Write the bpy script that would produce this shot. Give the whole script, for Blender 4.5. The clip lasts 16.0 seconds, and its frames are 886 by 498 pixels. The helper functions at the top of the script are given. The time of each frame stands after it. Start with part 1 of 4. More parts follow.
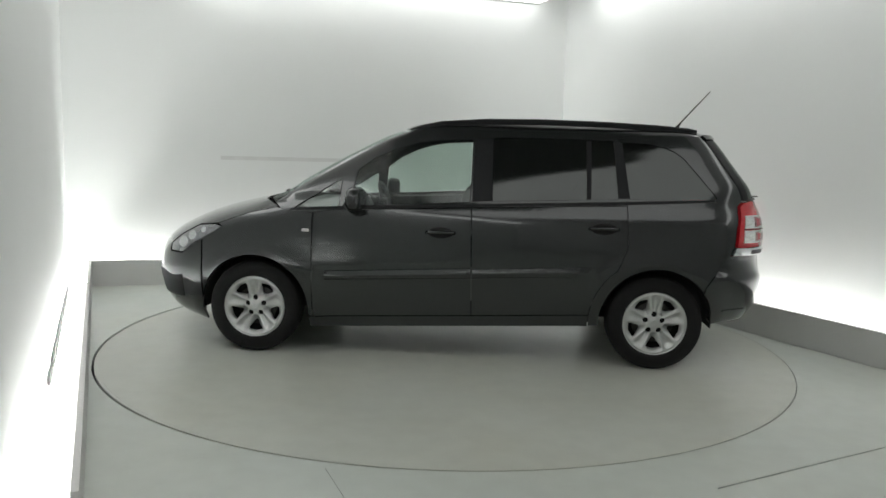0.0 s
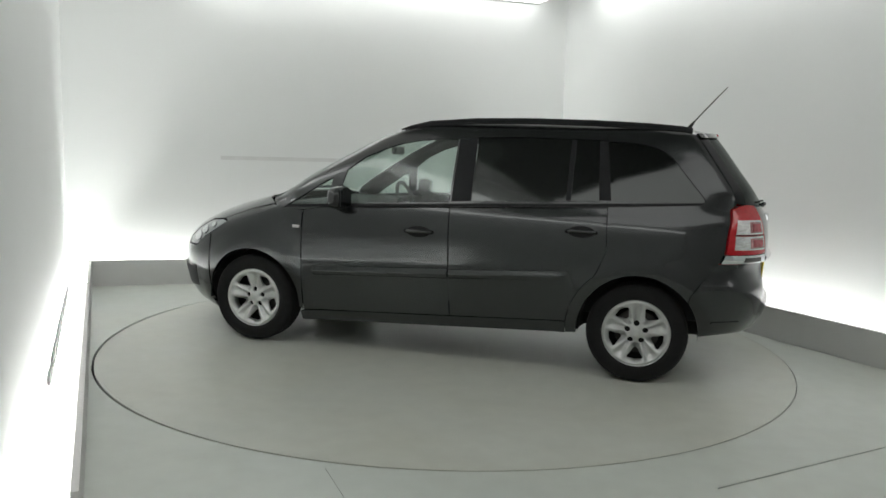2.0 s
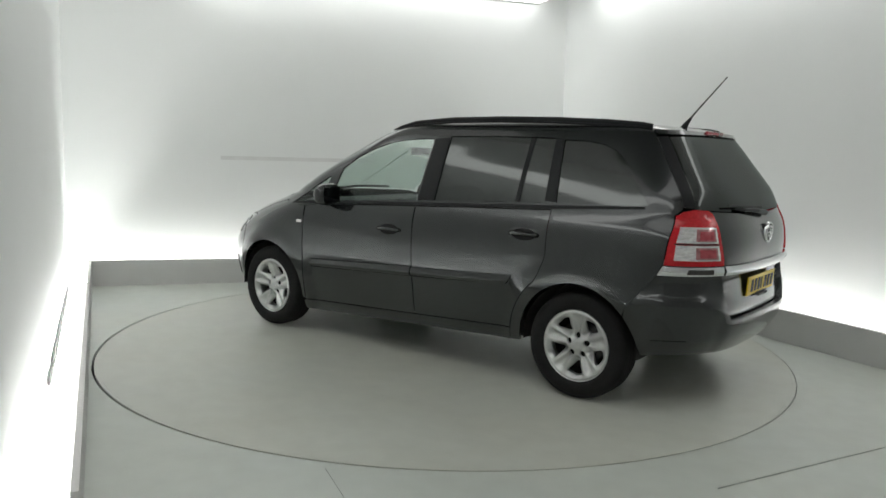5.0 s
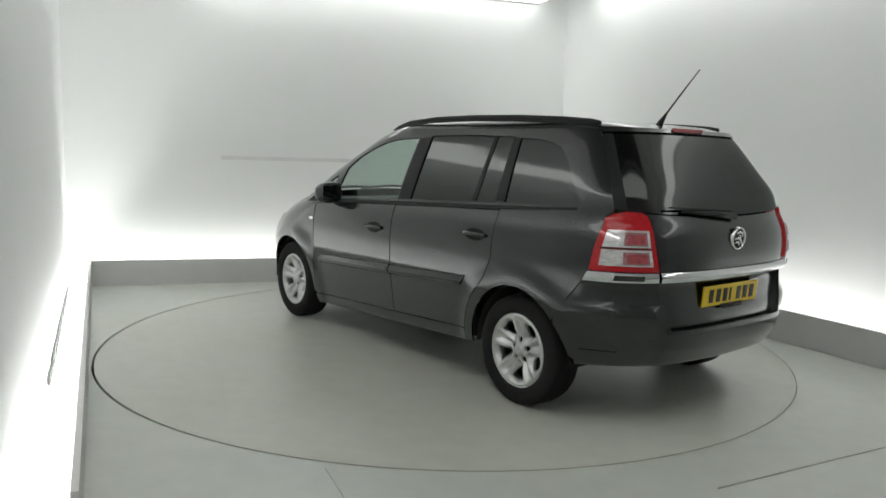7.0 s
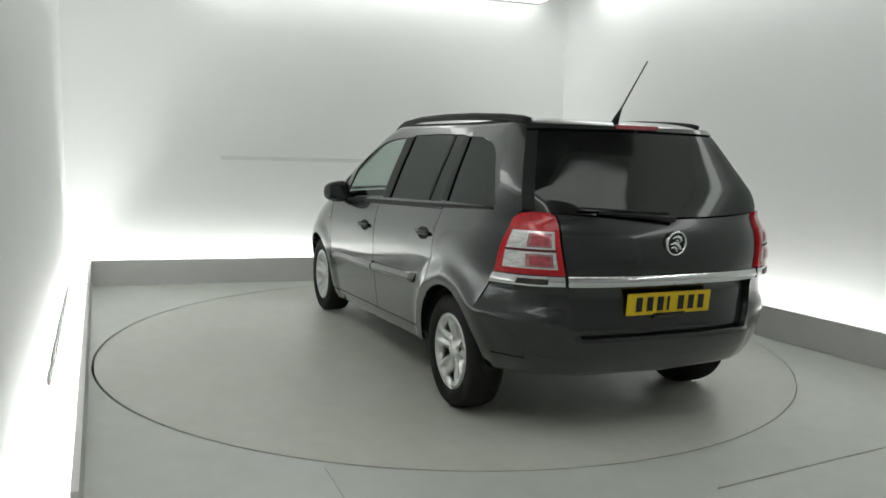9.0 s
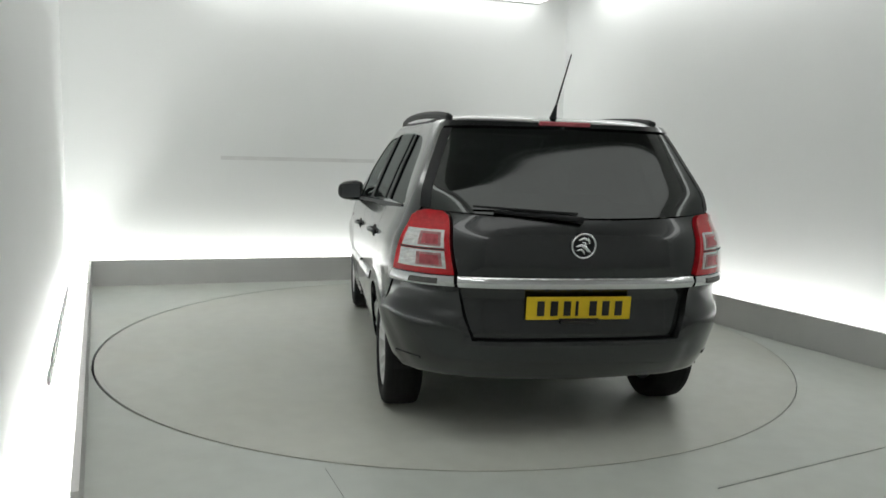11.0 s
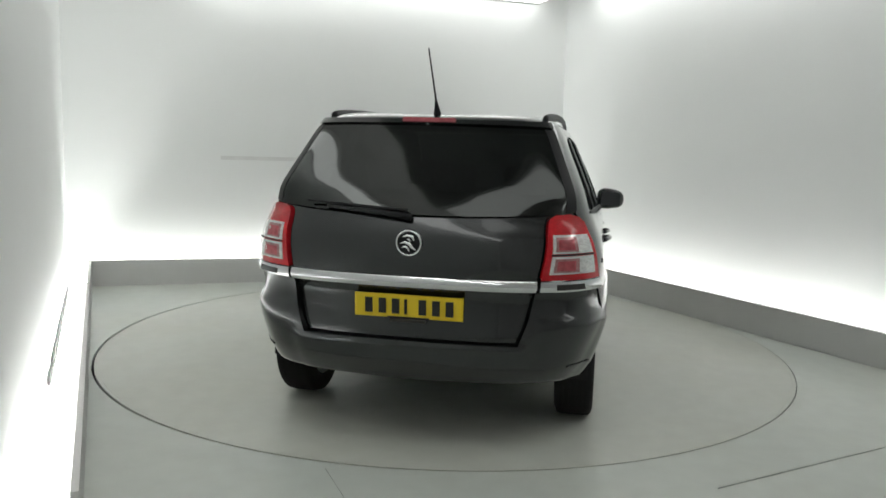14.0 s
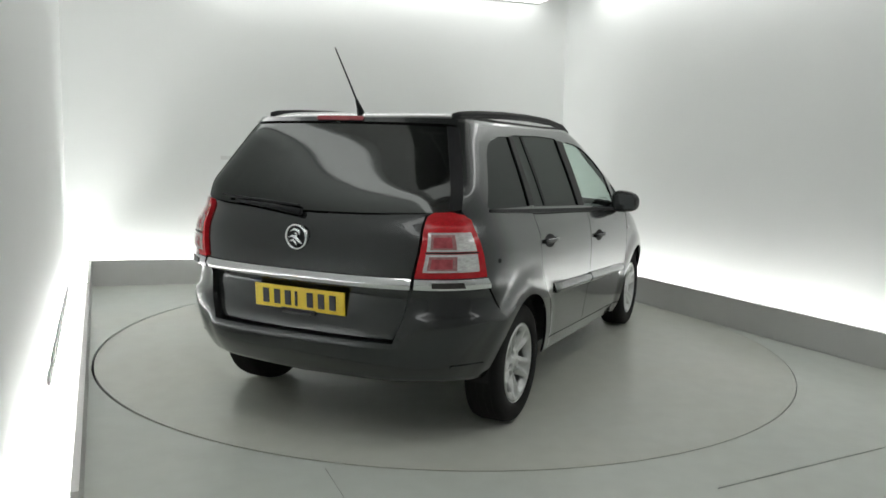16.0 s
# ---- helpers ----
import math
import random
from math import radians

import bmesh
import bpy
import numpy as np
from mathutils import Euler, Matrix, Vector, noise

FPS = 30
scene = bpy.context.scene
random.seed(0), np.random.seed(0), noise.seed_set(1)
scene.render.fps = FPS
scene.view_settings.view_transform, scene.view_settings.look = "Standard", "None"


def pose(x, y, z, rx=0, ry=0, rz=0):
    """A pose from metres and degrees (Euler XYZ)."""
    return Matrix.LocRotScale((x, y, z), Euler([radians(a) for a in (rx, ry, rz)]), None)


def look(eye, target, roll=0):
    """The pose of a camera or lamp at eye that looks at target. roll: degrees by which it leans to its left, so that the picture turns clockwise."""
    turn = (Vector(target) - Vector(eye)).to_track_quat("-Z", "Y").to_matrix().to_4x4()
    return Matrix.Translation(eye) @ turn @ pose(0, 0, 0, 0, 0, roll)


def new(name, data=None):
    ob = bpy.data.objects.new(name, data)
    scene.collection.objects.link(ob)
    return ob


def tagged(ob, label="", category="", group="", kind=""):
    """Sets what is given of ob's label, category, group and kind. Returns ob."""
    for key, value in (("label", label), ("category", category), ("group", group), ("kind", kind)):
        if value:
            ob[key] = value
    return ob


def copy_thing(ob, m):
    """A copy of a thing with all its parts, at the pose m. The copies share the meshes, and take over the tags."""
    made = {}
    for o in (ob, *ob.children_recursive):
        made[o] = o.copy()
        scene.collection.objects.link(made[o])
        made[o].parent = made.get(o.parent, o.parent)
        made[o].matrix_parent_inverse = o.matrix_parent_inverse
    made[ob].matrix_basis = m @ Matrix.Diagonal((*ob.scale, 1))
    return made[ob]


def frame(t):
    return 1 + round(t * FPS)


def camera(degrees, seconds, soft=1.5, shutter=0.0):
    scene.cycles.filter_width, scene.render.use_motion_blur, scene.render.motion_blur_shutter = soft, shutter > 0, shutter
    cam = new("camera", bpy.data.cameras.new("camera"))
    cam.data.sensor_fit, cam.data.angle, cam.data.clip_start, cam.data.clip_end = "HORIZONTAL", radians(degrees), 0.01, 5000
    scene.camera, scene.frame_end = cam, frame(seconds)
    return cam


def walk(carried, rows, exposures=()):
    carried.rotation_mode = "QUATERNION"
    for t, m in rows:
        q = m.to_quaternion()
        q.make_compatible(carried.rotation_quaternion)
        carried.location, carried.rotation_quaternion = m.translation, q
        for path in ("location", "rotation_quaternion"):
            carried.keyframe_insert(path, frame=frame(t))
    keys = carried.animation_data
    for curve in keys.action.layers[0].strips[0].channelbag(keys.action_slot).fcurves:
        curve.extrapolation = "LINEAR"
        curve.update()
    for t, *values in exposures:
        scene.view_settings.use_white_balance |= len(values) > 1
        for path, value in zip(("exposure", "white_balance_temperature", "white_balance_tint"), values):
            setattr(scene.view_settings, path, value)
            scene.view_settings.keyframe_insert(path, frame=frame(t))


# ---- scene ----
cam = camera(59.83, 16.0, soft=1.6)
EYE = Vector((0.0, -5.711, 1.417))
PAN, TILT = radians(-0.369), radians(7.345)
AIM = EYE + Vector((math.sin(PAN) * math.cos(TILT), math.cos(PAN) * math.cos(TILT), -math.sin(TILT)))
walk(cam, [(0.0, look(EYE, AIM, 1.678)), (16.0, look(EYE, AIM, 1.678))], exposures=[(0.0, 0.07), (16.0, 0.07)])

# ---- light levels ----
STRIP_LOW, STRIP_HIGH, FILL_EDGE_LEVEL, SOFT_PANEL = 28.0, 2.3, 8.0, 0.95
world = bpy.data.worlds.new("studio_world")
scene.world = world
world.use_nodes = True
world.node_tree.nodes["Background"].inputs[0].default_value = (0.8, 0.85, 0.85, 1)
world.node_tree.nodes["Background"].inputs[1].default_value = 0.02


# ---- materials ----
def mat(name, col, rough=0.5, metal=0.0, coat=0.0, vary=0.0, scale=6.0, bump=0.0, bscale=200.0, rvary=0.0, emit=None, trans=0.0, ior=1.45, spec=0.5, stretch=(1, 1, 1), tint=None):
    m = bpy.data.materials.new(name)
    m.use_nodes = True
    nt = m.node_tree
    b = nt.nodes["Principled BSDF"]
    b.inputs["Base Color"].default_value = (*col, 1)
    b.inputs["Roughness"].default_value = rough
    b.inputs["Metallic"].default_value = metal
    b.inputs["IOR"].default_value = ior
    b.inputs["Specular IOR Level"].default_value = spec
    b.inputs["Coat Weight"].default_value = coat
    b.inputs["Coat Roughness"].default_value = 0.07
    b.inputs["Transmission Weight"].default_value = trans
    if emit:
        b.inputs["Emission Color"].default_value = (*emit[:3], 1)
        b.inputs["Emission Strength"].default_value = emit[3]
    if vary or bump or rvary:
        co = nt.nodes.new("ShaderNodeTexCoord")
        mp = nt.nodes.new("ShaderNodeMapping")
        mp.inputs["Scale"].default_value = stretch
        nt.links.new(co.outputs["Object"], mp.inputs[0])
        n1 = nt.nodes.new("ShaderNodeTexNoise")
        n1.inputs["Scale"].default_value = scale
        n1.inputs["Detail"].default_value = 2
        n1.inputs["Roughness"].default_value = 0.6
        nt.links.new(mp.outputs[0], n1.inputs["Vector"])
        n2 = nt.nodes.new("ShaderNodeTexNoise")
        n2.inputs["Scale"].default_value = bscale
        n2.inputs["Detail"].default_value = 3
        nt.links.new(mp.outputs[0], n2.inputs["Vector"])
        if vary:
            r = nt.nodes.new("ShaderNodeMapRange")
            r.inputs[1].default_value, r.inputs[2].default_value = 0.15, 0.85
            r.inputs[3].default_value, r.inputs[4].default_value = 1 - vary, 1 + vary
            nt.links.new(n1.outputs[0], r.inputs[0])
            f = nt.nodes.new("ShaderNodeMapRange")
            f.inputs[1].default_value, f.inputs[2].default_value = 0.3, 0.7
            f.inputs[3].default_value, f.inputs[4].default_value = 1 - vary * 0.5, 1 + vary * 0.5
            nt.links.new(n2.outputs[0], f.inputs[0])
            k = nt.nodes.new("ShaderNodeMath")
            k.operation = "MULTIPLY"
            nt.links.new(r.outputs[0], k.inputs[0])
            nt.links.new(f.outputs[0], k.inputs[1])
            v = nt.nodes.new("ShaderNodeVectorMath")
            v.operation = "SCALE"
            v.inputs[0].default_value = col
            nt.links.new(k.outputs[0], v.inputs["Scale"])
            nt.links.new(v.outputs[0], b.inputs["Base Color"])
            if tint:
                n3 = nt.nodes.new("ShaderNodeTexNoise")
                n3.inputs["Scale"].default_value = 0.9
                n3.inputs["Detail"].default_value = 5
                n3.inputs["Roughness"].default_value = 0.6
                nt.links.new(mp.outputs[0], n3.inputs["Vector"])
                q = nt.nodes.new("ShaderNodeMapRange")
                q.inputs[1].default_value, q.inputs[2].default_value = 0.3, 0.8
                nt.links.new(n3.outputs[0], q.inputs[0])
                x = nt.nodes.new("ShaderNodeMix")
                x.data_type = "RGBA"
                x.blend_type = "MULTIPLY"
                x.inputs[7].default_value = (*tint, 1)
                nt.links.new(q.outputs[0], x.inputs[0])
                nt.links.new(v.outputs[0], x.inputs[6])
                nt.links.new(x.outputs[2], b.inputs["Base Color"])
        if rvary:
            r = nt.nodes.new("ShaderNodeMapRange")
            r.inputs[1].default_value, r.inputs[2].default_value = 0.15, 0.85
            r.inputs[3].default_value, r.inputs[4].default_value = max(0.02, rough - rvary), rough + rvary
            nt.links.new(n1.outputs[0], r.inputs[0])
            nt.links.new(r.outputs[0], b.inputs["Roughness"])
        if bump:
            bp = nt.nodes.new("ShaderNodeBump")
            bp.inputs["Strength"].default_value = bump
            bp.inputs["Distance"].default_value = 0.002
            nt.links.new(n2.outputs[0], bp.inputs["Height"])
            nt.links.new(bp.outputs[0], b.inputs["Normal"])
    return m


WALL = mat("wall_paint", (0.77, 0.79, 0.78), 0.6, vary=0.025, scale=0.7, bump=0.15, bscale=300)
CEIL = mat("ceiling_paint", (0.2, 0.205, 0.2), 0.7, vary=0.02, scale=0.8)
CHANNEL = mat("channel_white", (0.78, 0.78, 0.77), 0.6, vary=0.03, scale=3)
LEDGE = mat("ledge_paint", (0.60, 0.60, 0.59), 0.5, vary=0.04, scale=3, bump=0.1)
FLOOR = mat("floor_paint", (0.54, 0.58, 0.545), 0.32, vary=0.07, scale=0.5, bscale=7, rvary=0.03, tint=(0.95, 0.92, 0.88))
DISC = mat("turntable_paint", (0.535, 0.558, 0.513), 0.30, vary=0.07, scale=0.6, bscale=7, rvary=0.03, tint=(0.95, 0.92, 0.87))
UPPER = mat("pale_ceiling_paint", (0.5, 0.5, 0.49), 0.8, vary=0.05, scale=1.0)
HALL = mat("entrance_paint", (0.55, 0.55, 0.55), 0.7, vary=0.1, scale=0.8, bump=0.1)
GROOVE = mat("dark_gap", (0.02, 0.02, 0.02), 0.8)
LED_LOW = mat("led_diffuser", (0.9, 0.9, 0.9), 0.5, emit=(1.0, 1.0, 0.98, STRIP_LOW))
LED_HIGH = mat("cove_diffuser", (0.9, 0.9, 0.9), 0.5, emit=(1.0, 1.0, 0.98, STRIP_HIGH))
FILL_EDGE = mat("added_edge_glow", (0.9, 0.9, 0.9), 0.5, emit=(1.0, 1.0, 0.98, FILL_EDGE_LEVEL))
LED_SOFT = mat("soft_panel_diffuser", (0.85, 0.85, 0.85), 0.5, emit=(1.0, 1.0, 0.98, SOFT_PANEL))
PAINT = mat("grey_metallic_paint", (0.037, 0.040, 0.041), 0.24, metal=0.75, spec=0.1, coat=1.0, vary=0.015, scale=60, bscale=1500)
TRIM = mat("black_trim", (0.013, 0.014, 0.015), 0.45, spec=0.22, vary=0.1, scale=30)
PLASTIC = mat("dark_plastic", (0.02, 0.021, 0.022), 0.5, vary=0.1, scale=30, bump=0.1, bscale=600)
UNDER = mat("underbody_black", (0.012, 0.012, 0.012), 0.85, vary=0.2, scale=15)
CLOTH = mat("charcoal_cloth", (0.045, 0.047, 0.05), 0.9, vary=0.15, scale=40, bump=0.3, bscale=900)
TYRE = mat("tyre_rubber", (0.011, 0.011, 0.011), 0.8, spec=0.3, vary=0.2, scale=20, bump=0.15, bscale=300)
SILVER = mat("silver_paint", (0.54, 0.55, 0.545), 0.30, metal=0.75, coat=0.4, vary=0.04, scale=25)
CHROME = mat("chrome", (0.74, 0.75, 0.76), 0.08, metal=1.0, vary=0.02, scale=20)
RED = mat("red_lens", (0.48, 0.009, 0.016), 0.12, coat=0.6, vary=0.22, scale=30, bscale=90, stretch=(1, 1, 2))
CLEARD = mat("smoky_lens", (0.46, 0.20, 0.21), 0.14, metal=0.4, coat=1.0, vary=0.4, scale=40, bscale=70)
REDD = mat("dark_red_lens", (0.36, 0.06, 0.075), 0.15, coat=0.8, vary=0.2, scale=30, bscale=30)
CLEAR = mat("clear_lens", (0.80, 0.77, 0.77), 0.10, metal=0.5, coat=1.0, vary=0.28, scale=24, bscale=60, stretch=(1, 1, 3))
EDGE = mat("joint_filler", (0.65, 0.66, 0.65), 0.45, vary=0.1, scale=4)
HEADC = mat("headlamp_cover", (0.28, 0.29, 0.30), 0.12, metal=0.6, coat=1.0, vary=0.3, scale=20)
HEAD = mat("headlamp_reflector", (0.65, 0.66, 0.68), 0.16, metal=0.7, coat=1.0, vary=0.2, scale=25)
PLATE = mat("plate_yellow", (0.78, 0.56, 0.02), 0.35, vary=0.03, scale=30)
INK = mat("plate_black", (0.012, 0.012, 0.012), 0.4)
DARKM = mat("dark_mirror", (0.10, 0.105, 0.11), 0.05, metal=1.0)
DISCM = mat("brake_metal", (0.07, 0.068, 0.065), 0.45, metal=0.8, vary=0.2, scale=40)


def glass(name, col, rough=0.0):
    m = bpy.data.materials.new(name)
    m.use_nodes = True
    nt = m.node_tree
    nt.nodes.remove(nt.nodes["Principled BSDF"])
    tr = nt.nodes.new("ShaderNodeBsdfTransparent")
    tr.inputs[0].default_value = (*col, 1)
    gl = nt.nodes.new("ShaderNodeBsdfGlossy")
    gl.inputs["Roughness"].default_value = 0.07
    gl.inputs["Color"].default_value = (0.9, 0.95, 0.93, 1)
    lw = nt.nodes.new("ShaderNodeLayerWeight")
    pw = nt.nodes.new("ShaderNodeMath")
    pw.operation = "POWER"
    pw.inputs[1].default_value = 5.0
    nt.links.new(lw.outputs["Facing"], pw.inputs[0])
    fr = nt.nodes.new("ShaderNodeMath")
    fr.operation = "MULTIPLY_ADD"
    fr.inputs[1].default_value, fr.inputs[2].default_value = 0.42, 0.068
    nt.links.new(pw.outputs[0], fr.inputs[0])
    mx = nt.nodes.new("ShaderNodeMixShader")
    nt.links.new(fr.outputs[0], mx.inputs[0])
    nt.links.new(tr.outputs[0], mx.inputs[1])
    nt.links.new(gl.outputs[0], mx.inputs[2])
    nt.links.new(mx.outputs[0], nt.nodes["Material Output"].inputs[0])
    return m


GLASS = glass("green_tinted_glass", (0.70, 0.78, 0.74))
PRIVACY = glass("privacy_glass", (0.008, 0.009, 0.009))

# ---- small builders ----
from mathutils.geometry import delaunay_2d_cdt


def part(name, bm, material, parent=None, label="", smooth=False):
    me = bpy.data.meshes.new(name)
    bm.normal_update()
    bm.to_mesh(me)
    bm.free()
    me.materials.append(material)
    if smooth:
        me.shade_smooth()
    ob = new(name, me)
    ob.parent = parent
    if label:
        tagged(ob, label)
    return ob


def prism(poly, z0, z1, bm=None):
    bm = bm or bmesh.new()
    lo = [bm.verts.new((x, y, z0)) for x, y in poly]
    hi = [bm.verts.new((x, y, z1)) for x, y in poly]
    bm.faces.new(lo[::-1])
    bm.faces.new(hi)
    n = len(poly)
    for i in range(n):
        bm.faces.new((lo[i], lo[(i + 1) % n], hi[(i + 1) % n], hi[i]))
    bmesh.ops.recalc_face_normals(bm, faces=bm.faces)
    return bm


def block(size, centre, bevel=0.01, seg=2, m=None, bm=None):
    bm = bm or bmesh.new()
    r = bmesh.ops.create_cube(bm, size=1.0)
    vs = r["verts"]
    for v in vs:
        v.co = Vector((v.co.x * size[0], v.co.y * size[1], v.co.z * size[2]))
    if bevel:
        es = list({e for v in vs for e in v.link_edges})
        rb = bmesh.ops.bevel(bm, geom=es, offset=bevel, segments=seg, affect="EDGES", profile=0.5)
        vs = list({v for f in rb["faces"] for v in f.verts} | {v for v in vs if v.is_valid})
    mm = Matrix.Translation(centre) @ (m or Matrix())
    bmesh.ops.transform(bm, matrix=mm, verts=vs)
    return bm


def tube(points, radius, sides=10, bm=None, flat=1.0):
    """A rounded bar along points; radius may be a list."""
    bm = bm or bmesh.new()
    pts = [Vector(q) for q in points]
    rings = []
    for i, q in enumerate(pts):
        d = (pts[min(i + 1, len(pts) - 1)] - pts[max(i - 1, 0)]).normalized()
        a = d.cross(Vector((0, 0, 1)) if abs(d.z) < 0.9 else Vector((1, 0, 0))).normalized()
        b = a.cross(d)
        r = radius[i] if isinstance(radius, (list, tuple)) else radius
        rings.append([bm.verts.new(q + r * (math.cos(k * 2 * math.pi / sides) * a + flat * math.sin(k * 2 * math.pi / sides) * b)) for k in range(sides)])
    for r0, r1 in zip(rings, rings[1:]):
        for k in range(sides):
            bm.faces.new((r0[k], r0[(k + 1) % sides], r1[(k + 1) % sides], r1[k]))
    bm.faces.new(rings[0][::-1])
    bm.faces.new(rings[-1])
    bmesh.ops.recalc_face_normals(bm, faces=bm.faces)
    return bm


def lathe(profile, sides=48, bm=None):
    """Turns (radius, y) points about the y axis."""
    bm = bm or bmesh.new()
    rings = []
    for r, y in profile:
        rings.append([bm.verts.new((r * math.cos(a), y, r * math.sin(a))) for a in (k * 2 * math.pi / sides for k in range(sides))])
    for r0, r1 in zip(rings, rings[1:]):
        for k in range(sides):
            bm.faces.new((r0[k], r0[(k + 1) % sides], r1[(k + 1) % sides], r1[k]))
    bmesh.ops.recalc_face_normals(bm, faces=bm.faces)
    return bm


def inside(poly, x, y):
    c = False
    for (x0, y0), (x1, y1) in zip(poly, poly[1:] + poly[:1]):
        if (y0 > y) != (y1 > y) and x < (x1 - x0) * (y - y0) / (y1 - y0) + x0:
            c = not c
    return c


def area2(poly):
    return sum(x0 * y1 - x1 * y0 for (x0, y0), (x1, y1) in zip(poly, poly[1:] + poly[:1]))


def inset(poly, d):
    """Moves a polygon's edge inwards by d."""
    if area2(poly) < 0:
        poly = poly[::-1]
    out = []
    n = len(poly)
    for i in range(n):
        a, b, c = Vector(poly[i - 1]), Vector(poly[i]), Vector(poly[(i + 1) % n])
        e, f = (b - a).normalized(), (c - b).normalized()
        m = Vector((-e.y, e.x)) + Vector((-f.y, f.x))
        if m.length < 1e-6:
            m = Vector((-e.y, e.x))
        m.normalize()
        k = max(0.4, m.dot(Vector((-e.y, e.x))))
        out.append(tuple(b + m * (d / k)))
    return out


def dense(poly, step, closed=True):
    out = []
    for a, b in zip(poly, poly[1:] + poly[:1]) if closed else zip(poly, poly[1:]):
        n = max(1, int(math.ceil(math.dist(a, b) / step)))
        out += [(a[0] + (b[0] - a[0]) * k / n, a[1] + (b[1] - a[1]) * k / n) for k in range(n)]
    if not closed:
        out.append(poly[-1])
    return out


def fill(outer, holes, gx, gy):
    """Triangles that fill outer less holes, with a grid of inner points."""
    pts = [Vector(q) for q in outer]
    edges = [(i, (i + 1) % len(outer)) for i in range(len(outer))]
    for h in holes:
        k = len(pts)
        pts += [Vector(q) for q in h]
        edges += [(k + i, k + (i + 1) % len(h)) for i in range(len(h))]
    rim = np.array([tuple(q) for q in pts])
    x0, y0 = rim.min(0)
    x1, y1 = rim.max(0)
    near = 0.35 * min(gx, gy)
    for i in range(int(x0 / gx), int(x1 / gx) + 2):
        for j in range(int(y0 / gy), int(y1 / gy) + 2):
            x, y = i * gx + (0.5 * gx if j % 2 else 0), j * gy
            if np.min((rim[:, 0] - x) ** 2 + (rim[:, 1] - y) ** 2) < near * near:
                continue
            if inside(outer, x, y) and not any(inside(h, x, y) for h in holes):
                pts.append(Vector((x, y)))
    vs, es, fs, *_ = delaunay_2d_cdt(pts, edges, [], 0, 1e-6)
    keep = []
    for f in fs:
        cx, cy = sum(vs[i].x for i in f) / 3, sum(vs[i].y for i in f) / 3
        if inside(outer, cx, cy) and not any(inside(h, cx, cy) for h in holes):
            keep.append(tuple(f))
    return [tuple(v) for v in vs], keep


# ---- room ----
def unit(x, y):
    k = math.hypot(x, y)
    return Vector((x / k, y / k))


CORNER_L, CORNER_R = Vector((-3.45, 1.64)), Vector((1.065, 3.179))
ALONG_L, ALONG_R = unit(0.415, -0.91), unit(0.47, -0.883)
ALONG_B = (CORNER_R - CORNER_L).normalized()
OUT_L, OUT_R, OUT_B = Vector((ALONG_L.y, -ALONG_L.x)), Vector((-ALONG_R.y, ALONG_R.x)), Vector((-ALONG_B.y, ALONG_B.x))
LEDGE_H, CEIL_H, TOP_H = 0.25, 3.20, 3.85
GAP_WALL, EDGE_BACK, EDGE_Z = 1.55, 0.12, 3.50  # the panel's distance from the ledges, and the fill lamps added on it
LEN_L, LEN_R = 9.4, 9.44


def meet(p, d, q, e):
    k = ((q.x - p.x) * e.y - (q.y - p.y) * e.x) / (d.x * e.y - d.y * e.x)
    return p + d * k


def corner(dl, db, dr, cut=0.0):
    """The four corners of the room's outline, set back by these depths from the ledges' faces."""
    a = meet(CORNER_L + OUT_L * dl, ALONG_L, CORNER_L + OUT_B * db, ALONG_B)
    b = meet(CORNER_R + OUT_R * dr, ALONG_R, CORNER_R + OUT_B * db, ALONG_B)
    return a, b, CORNER_R + OUT_R * dr + ALONG_R * (LEN_R - cut), CORNER_L + OUT_L * dl + ALONG_L * (LEN_L - cut)


def panel_outline(k):
    """The hung panel's outline, drawn in by k."""
    a, b = corner(-GAP_WALL, -GAP_WALL, -GAP_WALL)[:2]
    c, d = CORNER_R - OUT_R * 1.0 + ALONG_R * 4.95, CORNER_L - OUT_L * 0.5 + ALONG_L * 5.5
    out = [tuple(q) for q in (d, c, b, a)]
    return [Vector(q) for q in (inset(out, k) if k else out)]


DEPTH_L, DEPTH_B, DEPTH_R = 0.22, 0.22, 0.36
F1 = corner(DEPTH_L, DEPTH_B, DEPTH_R)
F2 = corner(DEPTH_L + 0.12, DEPTH_B + 0.12, DEPTH_R + 0.12)


def quad(i, a, b):
    j = (i + 1) % 4
    return [tuple(a[i]), tuple(a[j]), tuple(b[j]), tuple(b[i])]


def setting(name, bm, material, label):
    return tagged(part(name, bm, material), label, kind="structure")


setting("wall_back", prism(quad(0, F1, F2), -0.05, TOP_H, None), WALL, "smooth white painted studio wall lit from below")
setting("wall_right", prism(quad(1, F1, F2), -0.05, TOP_H, None), WALL, "smooth white painted studio wall lit from below")
setting("wall_left", prism(quad(3, F1, F2), -0.05, TOP_H, None), WALL, "smooth white painted studio wall lit from below")
setting("wall_front", prism(quad(2, F1, F2), -0.05, TOP_H, None), HALL, "pale grey wall closing the studio's entrance")
